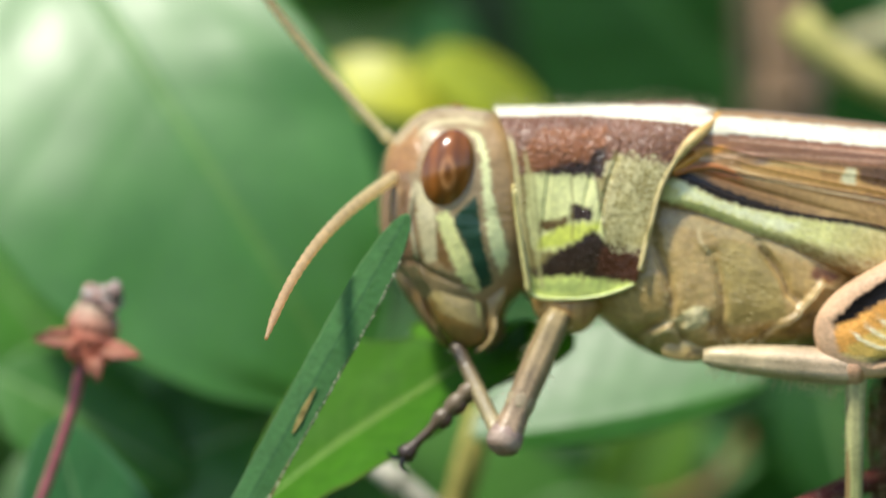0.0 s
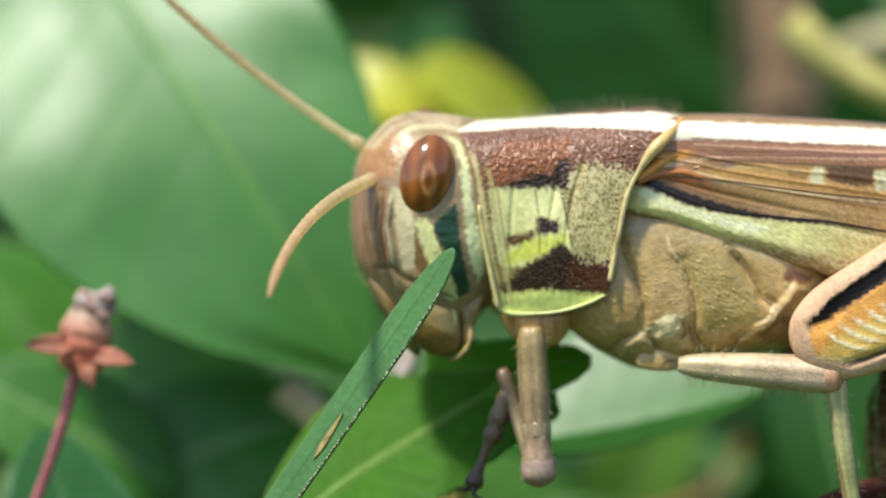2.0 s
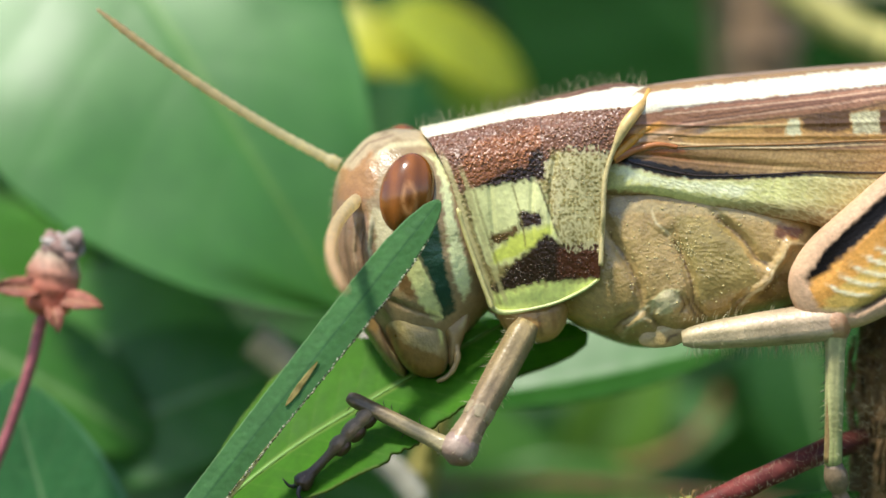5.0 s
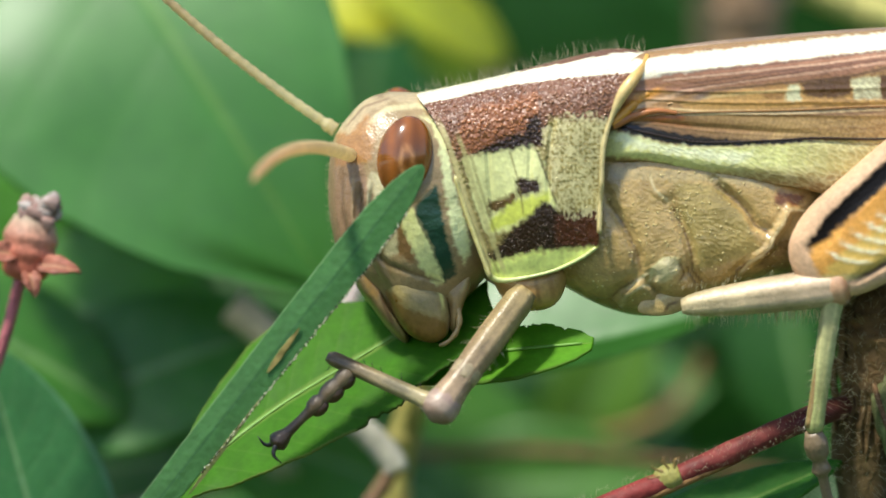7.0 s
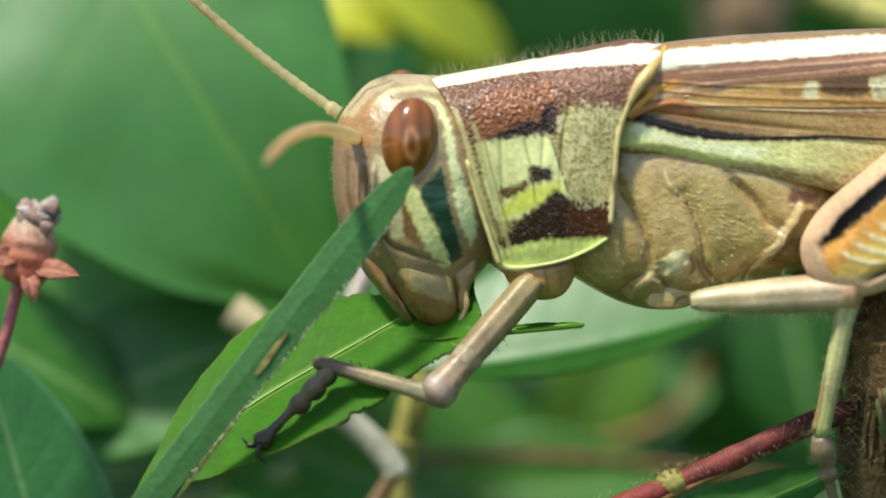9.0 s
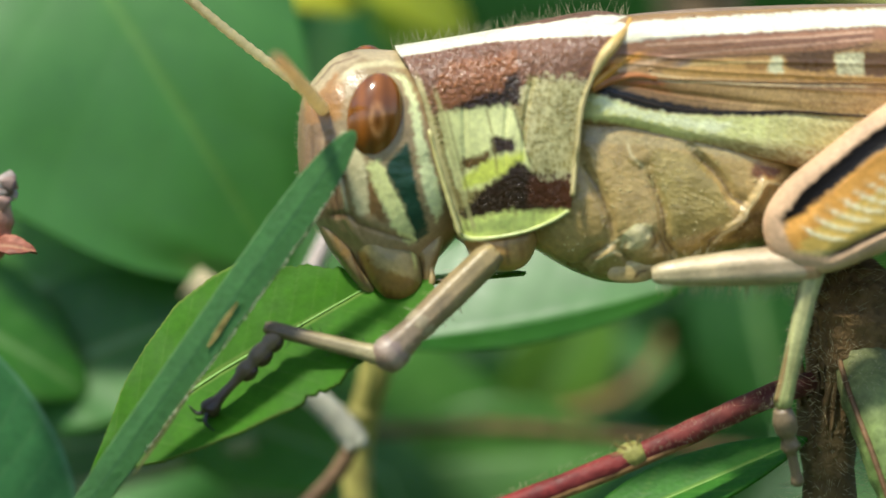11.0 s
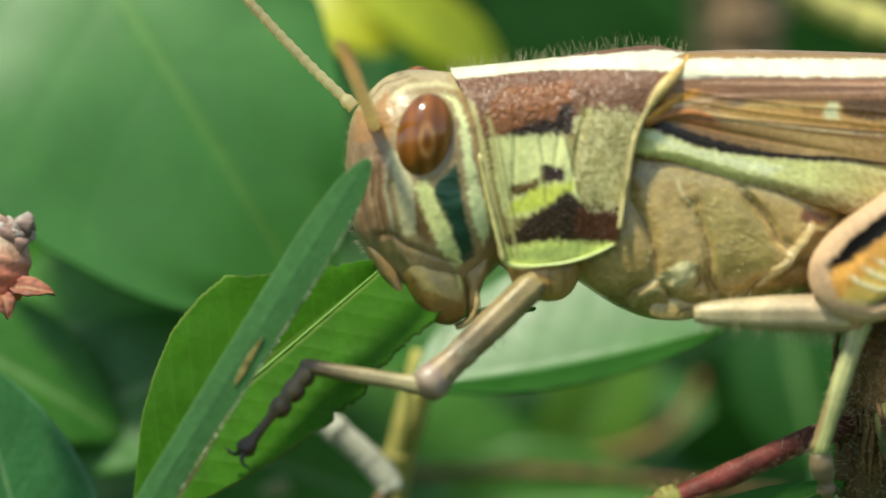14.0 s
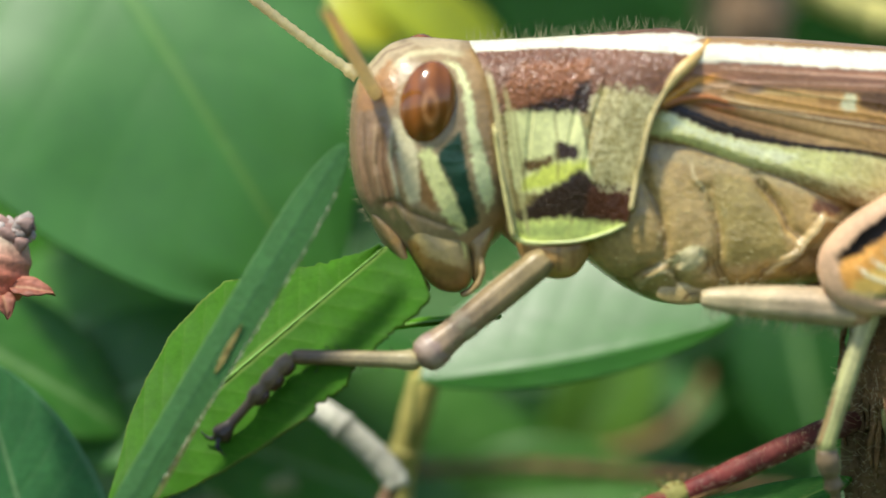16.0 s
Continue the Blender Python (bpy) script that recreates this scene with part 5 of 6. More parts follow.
def head():
    h = puff("head", [(850, 248), (800, 234), (735, 227), (690, 226), (650, 240), (615, 275), (593, 312), (585, 360), (583, 420), (590, 478), (606, 522), (636, 560), (664, 594), (692, 626), (725, 642),
                      (775, 634), (812, 606), (846, 572), (876, 535), (900, 470), (902, 380), (885, 300)], 128, SMOOTH, hopper, HEAD_AT, head_colour, rings=70, segs=220, p=2.5, centre=(735, 425),
             relief=head_relief, label="tan head with cream and dark green cheek bands")
    for sgn in (-1, 1):
        eye_part(h, sgn)
    org = HEAD_AT
    # jaws and lips
    for sgn in (-1, 1):
        puff("mandible", [(678, 534), (694, 527), (725, 542), (764, 562), (786, 578), (792, 606), (794, 636), (786, 660), (768, 670), (744, 668), (722, 656), (704, 634), (690, 606), (680, 576)], 44, SMOOTH, h, org,
             lambda uv: paint(uv, rgb(150, 134, 84), [([(672, 548), (698, 585), (730, 612), (790, 632), (790, 690), (740, 690), (690, 640)], rgb(130, 100, 46), 0.9, 9), ([(676, 570), (700, 612), (730, 645), (770, 672), (730, 680), (680, 640)], rgb(96, 60, 24), 0.7, 9),
                                                      ([(700, 545), (760, 572), (770, 596), (720, 580)], rgb(158, 140, 90), 0.7, 9)],
                              [([(683, 538), (698, 572), (723, 599), (755, 618), (786, 624)], 5, rgb(176, 156, 98), 0.6), ([(774, 572), (780, 591), (783, 616)], 3.2, rgb(226, 224, 140), 0.95)], speckle=0.06),
             d=sgn * 60, rings=30, segs=110, p=2.3, q=0.55, label="glossy olive-brown jaw")
    puff("upper_lip", [(612, 520), (640, 514), (672, 520), (680, 560), (690, 605), (706, 638), (720, 660), (716, 672), (702, 666), (680, 642), (656, 608), (630, 570)], 62, SMOOTH, h, org,
         lambda uv: paint(uv, rgb(130, 110, 72), [([(640, 545), (668, 540), (676, 580), (660, 590)], rgb(158, 120, 58), 0.7, 8)], [([(674, 535), (682, 590), (700, 636), (716, 664)], 2.5, rgb(186, 166, 112), 0.7), ([(668, 545), (676, 596), (694, 640)], 2.5, rgb(92, 66, 36), 0.7)], speckle=0.1), d=0, rings=26, segs=100, p=3.0)
    for sgn in (-1, 1):
        pts = [Vector(((u - org[0]) * U, sgn * d * U, (org[1] - v) * U)) for u, v, d in ((806, 606, 66), (810, 630, 76), (804, 652, 78), (790, 668, 76), (774, 676, 72))]
        tube("palp", spline(pts, 30), [(6.5 - 0.1 * i) * U * (1 + 0.12 * math.sin(i * 0.8)) for i in range(30)], SMOOTH, h, rgb(166, 142, 92), 12, label="pale jointed palp")
        puff("gena_lobe", [(776, 560), (812, 548), (832, 548), (830, 575), (818, 606), (808, 636), (800, 655), (792, 640), (790, 606)], 22, SMOOTH, h, org,
             lambda uv: paint(uv, rgb(160, 134, 86), (), [([(796, 590), (796, 650)], 3, rgb(112, 84, 46), 0.6), ([(828, 550), (820, 572), (813, 590)], 4, rgb(190, 174, 122), 0.7)], speckle=0.08), d=sgn * 56, rings=18, segs=70)
    rng = random.Random(4)
    roots = []
    face = spline([(615, 275), (593, 312), (585, 360), (583, 420), (589, 480), (602, 525), (632, 565), (660, 600), (690, 640)], 120)
    for k in range(170):
        p = face[rng.randrange(120)]
        b = Vector(((p[0] - org[0] + 4) * U, rng.uniform(-45, 45) * U, (org[1] - p[1]) * U))
        roots.append((b, b + Vector((-1, rng.uniform(-.4, .4), rng.uniform(-.3, .7))).normalized() * rng.uniform(5, 15) * U))
    bristles("hair_fringe", roots, HAIR, h, 0.4 * U, "fine pale hairs")
    return h


def head_colour(uv):
    ar = [([(578, 330), (640, 330), (660, 400), (668, 520), (580, 520)], rgb(146, 114, 84), 0.9),
          ([(600, 290), (655, 255), (672, 300), (662, 350), (598, 355)], rgb(166, 118, 66), 0.8),
          ([(662, 362), (684, 380), (704, 432), (706, 512), (684, 516), (668, 440)], rgb(216, 204, 158), 0.95),
          ([(704, 430), (724, 470), (735, 530), (706, 514)], rgb(128, 94, 52), 0.9),
          ([(702, 428), (724, 420), (742, 450), (763, 500), (788, 560), (772, 570), (746, 540), (720, 480)], rgb(226, 226, 150), 1),
          ([(735, 432), (776, 392), (790, 482), (808, 549), (787, 566), (760, 491)], rgb(30, 66, 46), 1),
          ([(746, 268), (768, 285), (781, 320), (788, 391), (802, 491), (822, 535), (834, 500), (806, 391), (796, 319), (780, 280)], rgb(232, 234, 170), 1),
          ([(800, 250), (900, 300), (910, 480), (850, 520), (806, 380), (790, 300), (772, 262)], rgb(162, 132, 88), 0.9),
          ([(598, 292), (650, 240), (700, 222), (780, 232), (775, 256), (700, 243), (655, 265), (625, 302)], rgb(182, 162, 124), 0.95)]
    ln = [([(660, 372), (654, 440), (668, 513)], 3, rgb(216, 206, 160), 0.8), ([(644, 380), (642, 450), (656, 520)], 3, rgb(100, 72, 48), 0.8),
          ([(612, 370), (610, 430), (626, 510)], 3, rgb(112, 84, 60), 0.6), ([(630, 372), (626, 440), (640, 520)], 2.5, rgb(190, 160, 120), 0.6), ([(625, 512), (669, 513), (688, 531), (735, 548), (784, 565)], 2.5, rgb(100, 74, 42), 0.6),
          ([(670, 236), (690, 230)], 5, rgb(84, 48, 32), 0.9), ([(652, 308), (656, 316)], 5, rgb(60, 42, 30), 0.9), ([(700, 236), (650, 252), (615, 290)], 2, rgb(110, 80, 52), 0.6), ([(790, 262), (740, 252), (690, 258), (655, 286)], 5, rgb(216, 204, 156), 0.7)]
    return paint(uv, TAN, ar, ln, rough=5, speckle=0.1)


def head_relief(uv):
    h = 1.6 * wobble(uv, 30, 8.0) + 0.7 * wobble(uv, 9, 9.0)
    for pts, w, k in (([(655, 375), (650, 440), (665, 520), (690, 570)], 6, 7), ([(640, 380), (636, 450), (650, 530)], 7, -7), ([(610, 360), (606, 430), (622, 520)], 6, -5),
                      ([(625, 512), (669, 513), (688, 531), (735, 548), (784, 565)], 5, -3.5), ([(652, 306), (656, 318)], 8, 9)):
        h = h + k * crease(uv, pts, w)
    return h


def eye_part(h, sgn):
    c = (721, 347) if sgn < 0 else (702, 290)
    n, m = 48, 32
    verts, faces, col = [], [], []
    for i in range(m + 1):
        a = math.pi * i / m
        for k in range(n):
            b = 2 * math.pi * k / n
            x, y, z = 50 * math.sin(a) * math.cos(b), 46 * math.sin(a) * math.sin(b), 77 * math.cos(a)
            t = radians(-11)
            xx, zz = x * math.cos(t) - z * math.sin(t), x * math.sin(t) + z * math.cos(t)
            verts.append(((c[0] - HEAD_AT[0] + xx) * U, (sgn * 104 + y) * U, (HEAD_AT[1] - c[1] + zz) * U))
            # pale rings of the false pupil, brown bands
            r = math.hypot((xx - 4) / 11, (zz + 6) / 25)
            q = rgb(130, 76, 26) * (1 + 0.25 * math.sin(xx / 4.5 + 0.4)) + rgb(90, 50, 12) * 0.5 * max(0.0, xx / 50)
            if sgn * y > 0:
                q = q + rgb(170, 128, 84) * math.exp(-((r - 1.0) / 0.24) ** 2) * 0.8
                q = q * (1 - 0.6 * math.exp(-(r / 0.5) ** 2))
            col.append(q)
    for i in range(m):
        for k in range(n):
            l = (k + 1) % n
            faces.append((i * n + k, i * n + l, (i + 1) * n + l, (i + 1) * n + k))
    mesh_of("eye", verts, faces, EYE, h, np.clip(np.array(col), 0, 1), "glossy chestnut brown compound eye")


def limb_matrix(a, b, roll=0.0):
    """A limb's pose from a to b: +X along it, its bow to the left of the way in the side view."""
    x = (b - a).normalized()
    y = Vector((0, 1, 0))
    y = (y - x * y.dot(x))
    y = y.normalized() if y.length > 1e-4 else Vector((0, 0, 1))
    z = x.cross(y)
    m = Matrix((x, y, z)).transposed().to_4x4()
    m.translation = a
    return m @ pose(0, 0, 0, roll)


pronotum()
wing()
trunk()
hind_leg(-1)
hind_leg(1)
the_head = head()
ANTENNA = 520
near_antenna = bar("antenna", ANTENNA, [(0, 16), (0.03, 17), (0.05, 12), (0.5, 10.5), (0.9, 8), (1, 3)], FEELER, the_head, rgb(242, 224, 180), 12, bow=-40, rings=26, ends=rgb(236, 204, 162), label="ringed straw-coloured feeler")
tube("scape", [Vector((x * U, 0, 0)) for x in (-6, 0, 8, 18, 26, 30)], [r * U for r in (10, 18, 21, 20, 15, 8)], SMOOTH, near_antenna, rgb(196, 156, 98), 14, label="swollen tan base of the feeler")
far_antenna = bar("antenna", ANTENNA, [(0, 12), (0.03, 13), (0.05, 9), (0.5, 8.5), (0.9, 6.5), (1, 2.5)], FEELER, the_head, rgb(240, 228, 184), 12, bow=14, rings=26, ends=rgb(226, 202, 156), label="ringed straw-coloured feeler")


def spines(parent, length, radius, count, size, seed, sides=(-1,)):
    rng = random.Random(seed)
    roots = []
    for k in range(count):
        t = (k + 0.5) / count
        s = rng.choice(sides)
        b = Vector((length * U * t, rng.uniform(-0.5, 0.5) * radius * U, s * radius * 0.9 * U))
        roots.append((b, b + Vector((0.5, rng.uniform(-.3, .3), s)).normalized() * size * rng.uniform(0.7, 1.2) * U))
    bristles("spines", roots, DARK_HAIR, parent, 1.2 * U, "short dark spines")


def soft_hairs(parent, length, radius, count, seed):
    rng = random.Random(seed)
    roots = []
    for k in range(count):
        t, a = rng.random(), rng.uniform(0, 6.28)
        o = Vector((0, math.cos(a), math.sin(a)))
        b = Vector((length * U * t, 0, 0)) + o * radius * 0.9 * U
        roots.append((b, b + (o + Vector((0.5, 0, 0))).normalized() * rng.uniform(8, 20) * U))
    bristles("hair_fringe", roots, HAIR, parent, 0.4 * U, "fine pale hairs")


FEMUR, TIBIA, TARSUS = 282, 222, 190
fore_femur = bar("fore_thigh", FEMUR, [(0, 20), (0.08, 27), (0.4, 28), (0.72, 25), (0.9, 31), (0.97, 28), (1, 14)], LEG, hopper, rgb(146, 126, 84), 36, flutes=0.07, label="grey-tan fore thigh", ends=rgb(150, 126, 100))
fore_tibia = bar("fore_shin", TIBIA, [(0, 13), (0.06, 19), (0.2, 15), (0.8, 13.5), (0.95, 14), (1, 9)], LEG, hopper, rgb(160, 146, 106), 30, flutes=0.07, label="grey-tan fore shin", ends=rgb(100, 82, 58))
fore_tarsus = bar("fore_foot", TARSUS, [(0, 11), (0.05, 15), (0.12, 17), (0.17, 13), (0.22, 17), (0.32, 17), (0.37, 11), (0.42, 16), (0.49, 16), (0.55, 9), (0.65, 8), (0.82, 9.5), (0.9, 17), (0.96, 18), (1, 10)], LEG, hopper, rgb(116, 98, 72), 14, ends=rgb(66, 50, 36),
                  label="dark brown jointed fore foot with claws")
for s in (-1, 1):
    pts = [Vector((TARSUS * U * 0.95, s * 8 * U, 0)), Vector((TARSUS * U * 1.05, s * 15 * U, -s * 10 * U)), Vector((TARSUS * U * 1.05, s * 17 * U, -s * 32 * U))]
    tube("claw", spline(pts, 8), [5 * U, 5 * U, 4.6 * U, 4 * U, 3.2 * U, 2.4 * U, 1.4 * U, 0.4 * U], LEG, fore_tarsus, rgb(20, 14, 10), 8, label="black hooked claw")
for x, size in ((0.1, 17), (0.26, 20), (0.45, 18)):
    # soft pads under the foot
    pts = [Vector(((TARSUS * x + a) * U, -2 * U, (8 + 2 * math.cos(a / 9)) * U)) for a in np.linspace(-size, size, 12)]
    tube("pad", pts, [size * 0.62 * math.sqrt(max(0.03, 1 - (a / size) ** 2)) * U for a in np.linspace(-size, size, 12)], LEG, fore_tarsus, rgb(66, 46, 28), 12, label="dark brown foot pad")
tube("ring", [Vector((FEMUR * U * t, 0, 0)) for t in np.linspace(0.60, 0.70, 8)], [r * U for r in (25.6, 26.6, 26.9, 26.8, 26.6, 26.4, 26.2, 25.2)], LEG, fore_femur, rgb(170, 152, 118), 18, label="pale ring")
spines(fore_tibia, TIBIA, 16, 12, 14, 2, (-1, 1))
soft_hairs(fore_femur, FEMUR, 30, 120, 5)
tube("knee", [Vector((FEMUR * U * t, 0, 0)) for t in np.linspace(0.80, 1.02, 14)], [r * U for r in (20, 25, 28, 30, 31.5, 32, 32.5, 32.5, 32, 31, 29, 25, 17, 6)], LEG, fore_femur, None, 18, label="pinkish grey knee",
     tints=np.array([rgb(112, 92, 72)] * 2 + [rgb(150, 126, 112)] * 4 + [rgb(160, 138, 120)] * 4 + [rgb(142, 118, 100)] * 4))
MID, MIDSHIN, MIDFOOT = 290, 262, 150
mid_femur = bar("mid_thigh", MID, [(0, 13), (0.03, 17), (0.1, 21.5), (0.2, 25.5), (0.5, 31), (0.8, 34), (0.94, 33), (0.985, 27), (1, 14)], LEG, hopper, rgb(186, 168, 128), 40, flutes=0.07, label="pinkish tan middle thigh", ends=rgb(194, 168, 138))
mid_tibia = bar("mid_shin", MIDSHIN, [(0, 18), (0.06, 23), (0.2, 18), (0.8, 16), (0.97, 17), (1, 10)], LEG, hopper, rgb(178, 172, 122), 30, flutes=0.07, label="pale greenish tan middle shin", ends=rgb(158, 160, 100))
mid_foot = bar("mid_foot", MIDFOOT, [(0, 15), (0.15, 22), (0.3, 20), (0.36, 12), (0.5, 18), (0.58, 9), (0.85, 9), (0.95, 13), (1, 7)], LEG, hopper, rgb(126, 106, 80), 14, label="brown jointed middle foot")
tube("knee", [Vector((MID * U * t, 0, 0)) for t in np.linspace(0.86, 1.03, 12)], [r * U for r in (24, 29, 33, 34.5, 35, 35.5, 35.5, 35, 33, 29, 20, 8)], LEG, mid_femur, None, 18, label="orange-brown knee",
     tints=np.array([rgb(190, 160, 130)] * 3 + [rgb(196, 152, 116)] * 5 + [rgb(176, 128, 88)] * 4))
spines(mid_tibia, MIDSHIN, 18, 16, 14, 3, (-1,))
tube("ridge", [Vector((MIDSHIN * U * t, -7 * U, -9 * U)) for t in np.linspace(0.3, 0.96, 16)], [(2 + 6 * math.sin(1.6 * i / 15)) * U for i in range(16)], LEG, mid_tibia, rgb(150, 124, 78), 10, label="brown ridge of the shin")
soft_hairs(mid_tibia, MIDSHIN, 18, 90, 6)
soft_hairs(mid_femur, MID, 33, 150, 7)


# ---- movement ----
def reach(a, u, v, length, toward):
    """The end of a limb of that length from a, drawn at (u, v) in side view; toward: -1 leans to the viewer, 1 away, 0 flat."""
    b, dy = spot(u, v), 0.0
    for k in range(4):
        s = 1 + (a.y + dy) / 0.2
        dx, dz = b.x * s - a.x, b.z * s - a.z
        dy = toward * math.sqrt(max(0.0, (length * U) ** 2 - dx * dx - dz * dz))
    e = Vector((dx, dy, dz))
    return a + e * min(1.0, length * U / e.length)


def motions():
    body = [(0.0, at(1126, 278, 11.4, 90)), (0.5, at(1131, 283, 11.5, 90)), (1.0, at(1109, 248, 11.5, 90)), (1.5, at(1091, 270, 10.4, 90)), (2.0, at(1073, 283, 8.6, 90)), (2.5, at(1030, 333, 1.8, 90)),
        (3.0, at(1022, 358, -0.4, 90)), (3.5, at(1027, 370, -3.4, 90)), (4.0, at(1069, 337, 0.4, 90)), (4.5, at(1071, 345, -0.5, 90)), (5.0, at(1080, 340, 0.0, 90)), (7.5, at(1118, 342, -0.1, 90)),
        (8, at(1124, 332, 1.2, 90)), (8.5, at(1109, 338, -1.1, 90)), (9, at(1130, 321, 2.0, 90)), (9.5, at(1137, 319, 1.9, 90)), (12.0, at(1134, 327, 3.8, 90)), (12.5, at(1137, 328, 4.0, 90)),
        (13.0, at(1126, 329, 3.1, 90)), (13.5, at(1151, 314, 6.9, 90)), (14.0, at(1161, 310, 6.5, 90)), (14.5, at(1175, 301, 8.3, 90)), (15.0, at(1168, 296, 8.0, 90)), (15.5, at(1166, 305, 7.2, 90)),
        (16.0, at(1176, 287, 9.4, 90))]
    walk(hopper, body)
    held = dict(body)
    heads = [(t, held[t].inverted() @ at(u, v, turn, 90) @ pose(0, 0, 0, 0, 0, yaw)) for t, u, v, turn, yaw in [
        (0.0, 824, 254, 1.4, -6), (0.5, 820, 262, 0.2, -6), (1.0, 787, 212, 0.2, -6), (1.5, 763, 243, 1.4, -5), (2.0, 786, 256, 2.1, 0), (2.5, 750, 357, 2.6, 0),
        (3.0, 750, 396, 1.2, 0), (3.5, 763, 426, -1.1, 0), (4.0, 795, 376, -0.5, 0), (4.5, 794, 389, 0.4, 0), (5.0, 800, 380, 0.0, 0), (7.5, 841, 374, -1.5, 0),
        (8, 842, 358, -0.4, 0), (8.5, 827, 372, -2.4, 0), (9, 839, 337, -2.2, 0), (9.5, 848, 337, -1.2, 0), (12.0, 853, 349, -2.0, 0), (12.5, 860, 347, -1.8, 0),
        (13.0, 853, 352, -2.3, 0), (13.5, 870, 316, -1.1, 0), (14.0, 874, 312, -0.3, 0), (14.5, 884, 291, -0.1, 0), (15.0, 871, 284, -0.9, 0), (15.5, 868, 300, -1.1, 0),
        (16.0, 870, 263, -0.8, 0)]]
    walk(the_head, heads)
    skull = {t: held[t] @ m for t, m in heads}
    near, far = [], []
    root_near = spot(642, 345, -58) - spot(*HEAD_AT)
    root_far = spot(598, 290, 30) - spot(*HEAD_AT)
    for t, u, v, u2, v2 in [
        (0.0, 402, 526, 389, -134), (0.5, 487, 606, 276, -113), (1.0, 469, 710, 326, -104), (1.5, 454, 743, 229, -129), (2.0, 423, 435, 222, -124), (2.5, 453, 364, 159, -62),
        (3.0, 423, 355, 185, -17), (3.5, 702, 744, 127, 145), (4.0, 695, 636, 137, 64), (4.5, 728, 700, 144, 48), (5.0, 612, 515, 162, 10), (7.5, 483, 366, 344, 49),
        (8, 487, 297, 339, 31), (8.5, 502, 382, 334, 47), (9, 508, 346, 380, 41), (9.5, 574, 243, 451, 81), (12.0, 606, 236, 450, 95), (12.5, 601, 222, 494, 130),
        (13.0, 587, 159, 402, 42), (13.5, 643, 121, 478, 24), (14.0, 647, 119, 491, 22), (14.5, 655, 96, 490, 37), (15.0, 635, 88, 475, 20), (15.5, 639, 99, 494, 41),
        (16.0, 613, 69, 501, 40)]:
        a = skull[t] @ root_near
        near.append((t, skull[t].inverted() @ limb_matrix(a, reach(a, u, v, ANTENNA, -1), 0 if t < 9.2 else 45 if t < 10 else 85)))
        a = skull[t] @ root_far
        far.append((t, skull[t].inverted() @ limb_matrix(a, reach(a, u2, v2, ANTENNA, 0))))
    walk(near_antenna, near)
    walk(far_antenna, far)
    thigh, shin, foot = [], [], []
    for t, u, v, u2, v2, u3, v3 in [
        (0.0, 835, 716, 783, 608, 701, 691), (0.5, 872, 740, 816, 606, 723, 729), (1.0, 899, 725, 830, 628, 754, 782), (1.5, 903, 754, 836, 626, 775, 789), (2.0, 911, 781, 855, 603, 794, 766), (2.5, 940, 826, 869, 694, 848, 805),
        (3.0, 883, 820, 807, 790, 736, 850), (3.5, 808, 840, 692, 785, 616, 860), (4.0, 806, 792, 685, 742, 534, 868), (4.5, 818, 810, 668, 740, 532, 870), (5.0, 810, 800, 660, 725, 525, 865), (7.5, 824, 776, 666, 712, 527, 845),
        (8, 822, 776, 669, 717, 531, 850), (8.5, 808, 776, 635, 707, 497, 850), (9, 803, 749, 626, 700, 484, 848), (9.5, 800, 744, 623, 685, 490, 837), (12.0, 787, 725, 596, 690, 460, 832), (12.5, 796, 720, 601, 686, 474, 832),
        (13.0, 772, 715, 582, 685, 450, 827), (13.5, 785, 698, 575, 677, 444, 820), (14.0, 798, 708, 598, 674, 482, 820), (14.5, 787, 684, 577, 655, 461, 816), (15.0, 776, 690, 562, 667, 436, 813), (15.5, 774, 695, 565, 669, 440, 814),
        (16.0, 763, 682, 550, 664, 421, 813)]:
        back = held[t].inverted()
        a = held[t] @ (spot(935, 572, -100) - spot(*BODY_AT))
        b = reach(a, u, v, FEMUR, -0.5)
        c = reach(b, u2, v2, TIBIA, 0.3)
        e = reach(c, u3, v3, TARSUS, 0)
        thigh.append((t, back @ limb_matrix(a, b)))
        shin.append((t, back @ limb_matrix(b, c)))
        foot.append((t, back @ limb_matrix(c, e)))
    walk(fore_femur, thigh)
    walk(fore_tibia, shin)
    walk(fore_tarsus, foot)
    thigh, shin, foot = [], [], []
    heel = spot(1470, 818, -40)
    for t, u, v in [
        (0.0, 1478, 578), (0.5, 1483, 582), (1.0, 1459, 560), (1.5, 1444, 576), (2.0, 1441, 577), (2.5, 1415, 575),
        (3.0, 1406, 576), (3.5, 1414, 568), (4.0, 1460, 563), (4.5, 1468, 567), (5.0, 1479, 567), (7.5, 1514, 565),
        (8, 1520, 569), (8.5, 1509, 561), (9, 1527, 567), (9.5, 1534, 561), (12.0, 1530, 574), (12.5, 1532, 574),
        (13.0, 1520, 568), (13.5, 1541, 580), (14.0, 1554, 580), (14.5, 1567, 584), (15.0, 1561, 586), (15.5, 1564, 580),
        (16.0, 1574, 582)]:
        back = held[t].inverted()
        a = held[t] @ (spot(1205, 598, -130) - spot(*BODY_AT))
        b = reach(a, u, v, MID, -0.3)
        thigh.append((t, back @ limb_matrix(a, b)))
        shin.append((t, back @ limb_matrix(b, heel)))
        foot.append((t, back @ limb_matrix(heel, spot(1505, 960, 10))))
    walk(mid_femur, thigh)
    walk(mid_tibia, shin)
    walk(mid_foot, foot)
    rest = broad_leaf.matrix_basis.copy()
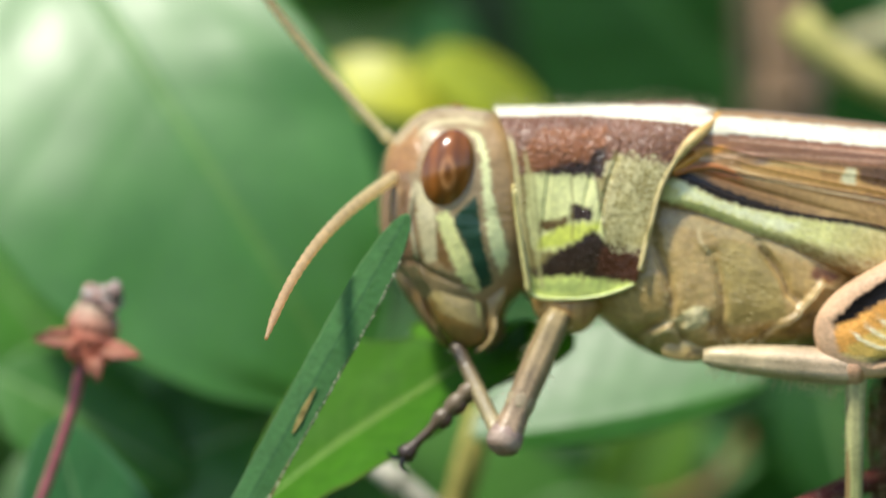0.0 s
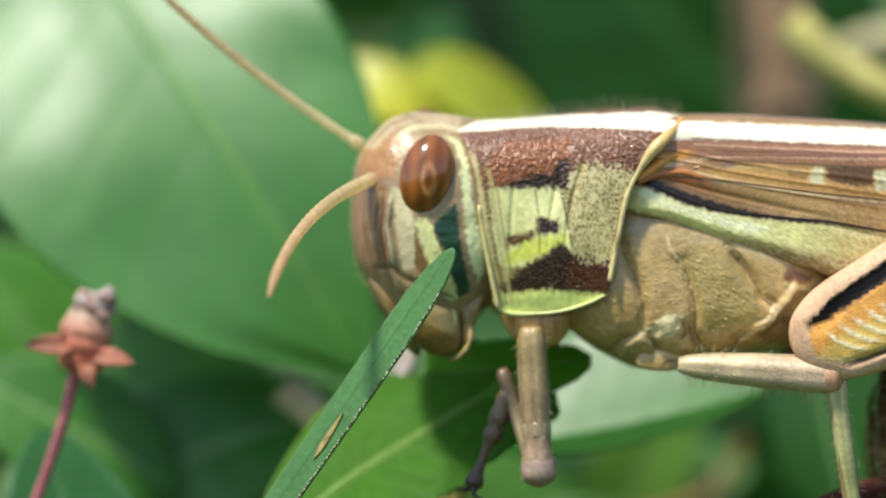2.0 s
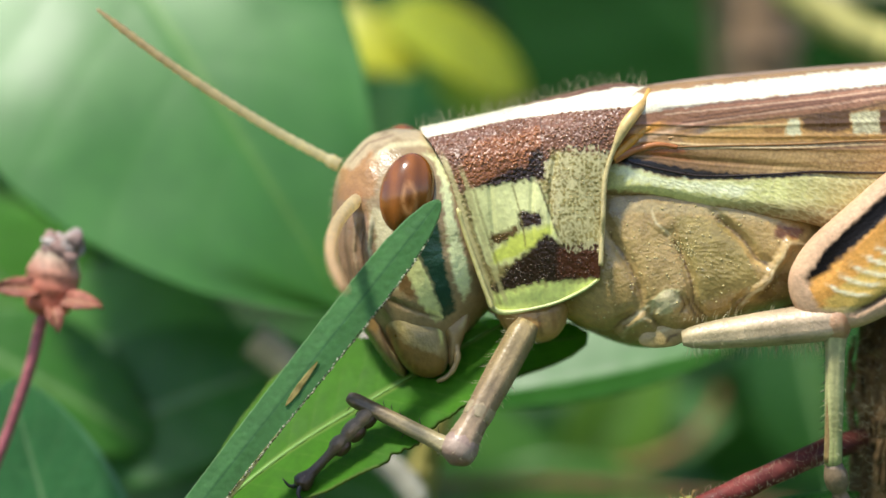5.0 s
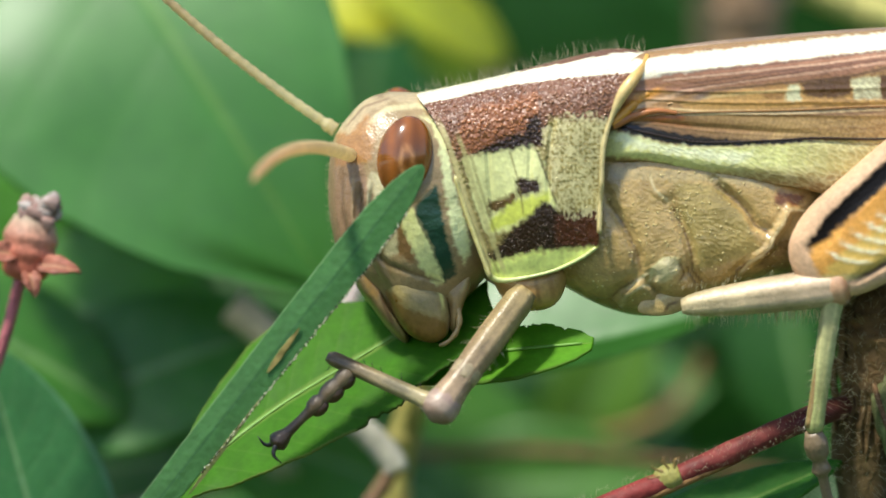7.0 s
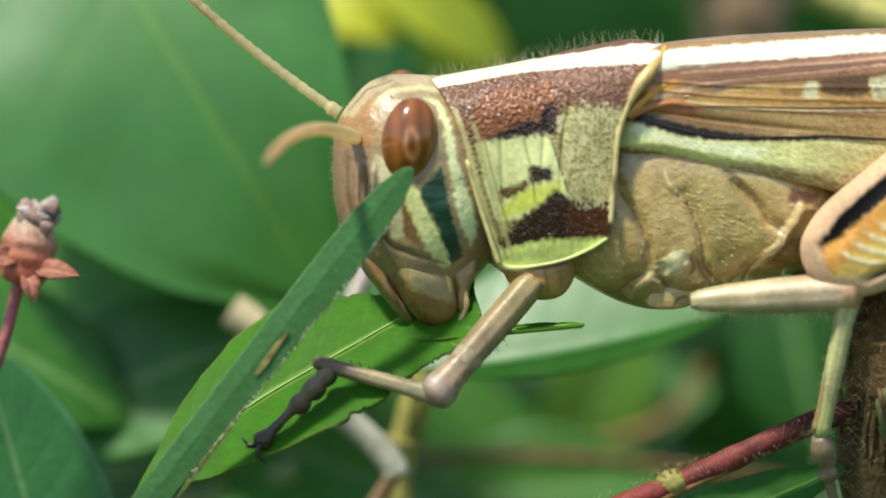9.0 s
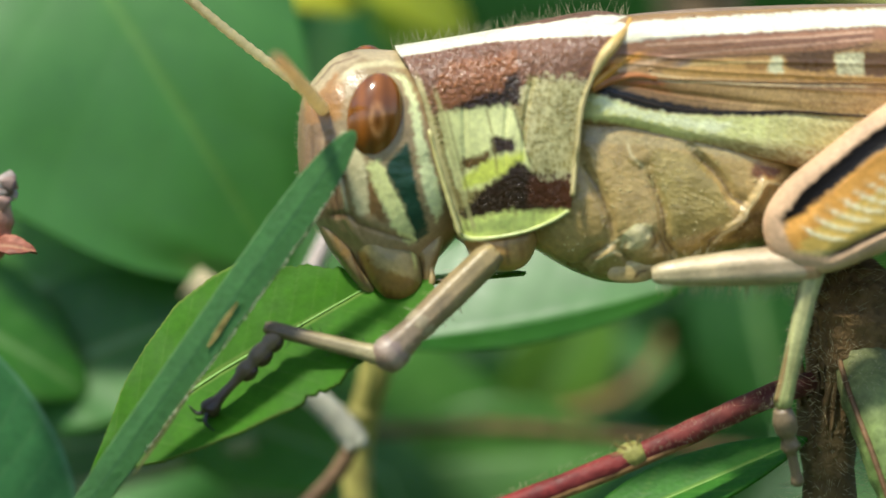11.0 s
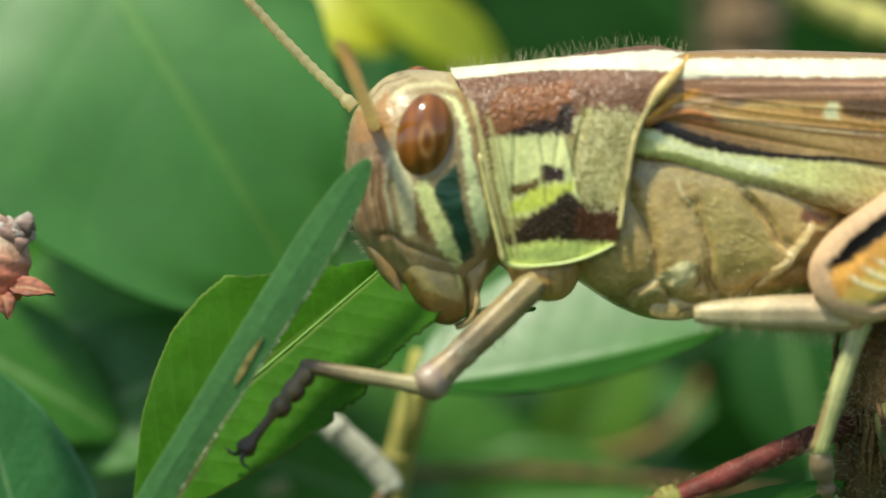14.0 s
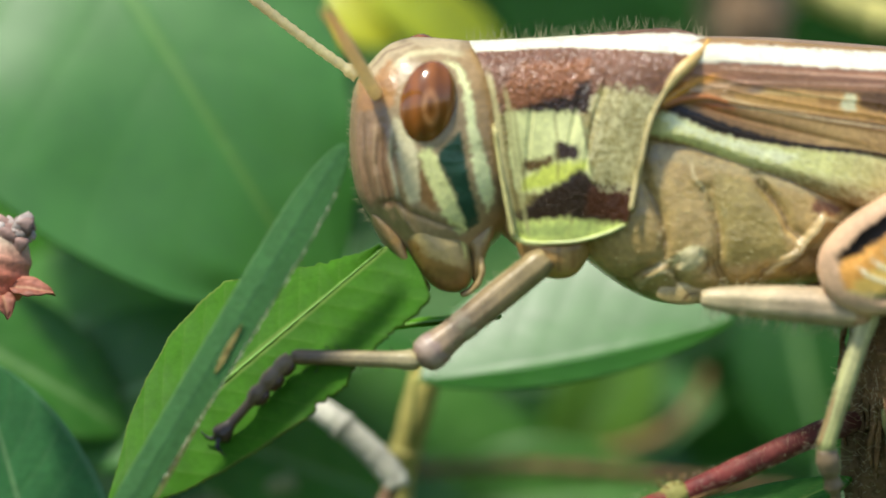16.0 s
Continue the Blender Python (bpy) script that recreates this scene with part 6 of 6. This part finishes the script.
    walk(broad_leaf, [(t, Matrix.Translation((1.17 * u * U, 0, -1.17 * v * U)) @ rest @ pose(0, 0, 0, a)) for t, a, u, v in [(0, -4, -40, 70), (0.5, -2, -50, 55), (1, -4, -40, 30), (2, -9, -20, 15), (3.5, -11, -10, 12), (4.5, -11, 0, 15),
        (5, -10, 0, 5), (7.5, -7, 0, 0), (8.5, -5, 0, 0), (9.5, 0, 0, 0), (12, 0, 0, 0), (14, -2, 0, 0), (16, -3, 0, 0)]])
    strip = [(0.0, at(568, 477, -9.1)), (0.5, at(597, 490, -6.8)), (1.0, at(629, 515, -4.3)), (1.5, at(650, 515, -3.4)), (2.0, at(644, 517, -3.6)), (2.5, at(679, 541, 0.2)),
        (3.0, at(691, 536, 2.1)), (3.5, at(670, 525, -0.4)), (4.0, at(652, 514, -0.8)), (4.5, at(670, 519, 1.6)), (5.0, at(656, 516, 0.0)), (7.5, at(663, 514, 0.1)),
        (8, at(656, 505, 0.3)), (8.5, at(657, 513, -0.1)), (9, at(641, 513, 0.0)), (9.5, at(618, 507, -2.3)), (12.0, at(622, 506, -3.0)), (12.5, at(596, 493, -4.7)),
        (13.0, at(593, 488, -4.3)), (13.5, at(580, 488, -3.5)), (14.0, at(596, 489, -5.9)), (14.5, at(579, 490, -5.0)), (15.0, at(562, 486, -5.2)), (15.5, at(567, 487, -5.7)),
        (16.0, at(549, 474, -7.1))]
    walk(eaten_leaf, strip)
    foot_of, along = Matrix.Translation(strip_line[0]), strip_line[1]
    walk(near_strip, [(t, foot_of @ Matrix.Rotation(radians(a), 4, along) @ foot_of.inverted()) for t, a in [
        (0.0, 0), (1.0, -6), (2.0, -26), (2.5, -40), (3.0, -48), (3.5, -40), (4.0, -26), (4.5, -18), (5.0, 0), (7.5, 6), (16.0, 6)]])
    lie = dict(strip)
    flap, fringe = [], []
    for t, u, v, turn, up, low in [
        (0.0, 567, 698, 33, 30, 58), (1.0, 626, 727, 32, 28, 48), (2.0, 609, 741, 32, 36, 36), (2.5, 604, 785, 28, 44, 28), (3.0, 615, 802, 25, 46, 26), (3.5, 604, 772, 29, 46, 22), (4.0, 590, 752, 29, 45, 36), (5.0, 583, 753, 30.6, 42, 46),
        (7.5, 578, 745, 31, 44, 46), (8.5, 566, 728, 29, 46, 46), (9.0, 548, 727, 29.6, 46, 46), (9.5, 520, 740, 29.8, 42, 44), (12.5, 531, 710, 34, 22, 34), (13.5, 496, 684, 39, 14, 24), (14.0, 498, 694, 40.5, 10, 20),
        (14.5, 492, 680, 41, 10, 22), (15.0, 470, 678, 41, 32, 24), (15.5, 464, 684, 40, 36, 24), (16.0, 460, 689, 40, 40, 24)]:
        back = lie[t].inverted() @ at(u, v, -turn, float(np.interp(t, (0, 2, 4, 5, 7.5, 8.5, 9.5), (200, 200, 120, 70, 110, 90, 50))))
        flap.append((t, back @ pose(0, 0, 0, -up)))
        fringe.append((t, back @ pose(0, 0, 0, -low)))
    walk(upper_half, flap)
    walk(lower_half, fringe)
    sway = flower.matrix_basis.copy()
    walk(flower, [(t, Matrix.Translation((u * U, 0, -v * U)) @ sway) for t, u, v in [
        (0.0, -8, 18), (2.0, 0, 16), (3.5, 8, 12), (5.0, 0, 2), (8.5, 4, -2), (9.5, 0, 4), (12.5, 5, 8), (14.0, -26, 6), (16.0, -36, 14)]])
    along = (spot(478, 474, 120) - spot(784, 441)).normalized()
    walk(shred, [(t, at(u, v, 0, 150 if t < 6 else -20 if t < 10 else 170) @ Matrix.Rotation(radians(tip), 4, along)) for t, u, v, tip in [
        (0.0, 969, 531, 4), (0.5, 1011, 545, 4), (1.0, 1050, 574, -16), (1.5, 1040, 574, -10), (2.0, 1008, 552, 4), (2.5, 1060, 630, -16), (3.0, 1066, 672, -14), (3.5, 1050, 674, -4), (4.0, 1052, 616, 4),
        (4.5, 1059, 615, 10), (5.0, 1045, 600, 10), (7.5, 1091, 672, 26), (8.0, 1094, 662, 32), (8.5, 1064, 643, 50), (9.0, 1059, 626, 64), (9.5, 1055, 613, 64), (12.0, 1024, 583, 64), (12.5, 1025, 590, 64),
        (13.0, 1006, 598, 64), (13.5, 984, 584, 64), (14.0, 988, 577, 64), (14.5, 967, 563, 64), (15.0, 942, 575, 64), (15.5, 936, 595, 64), (16.0, 917, 599, 64)]])


motions()
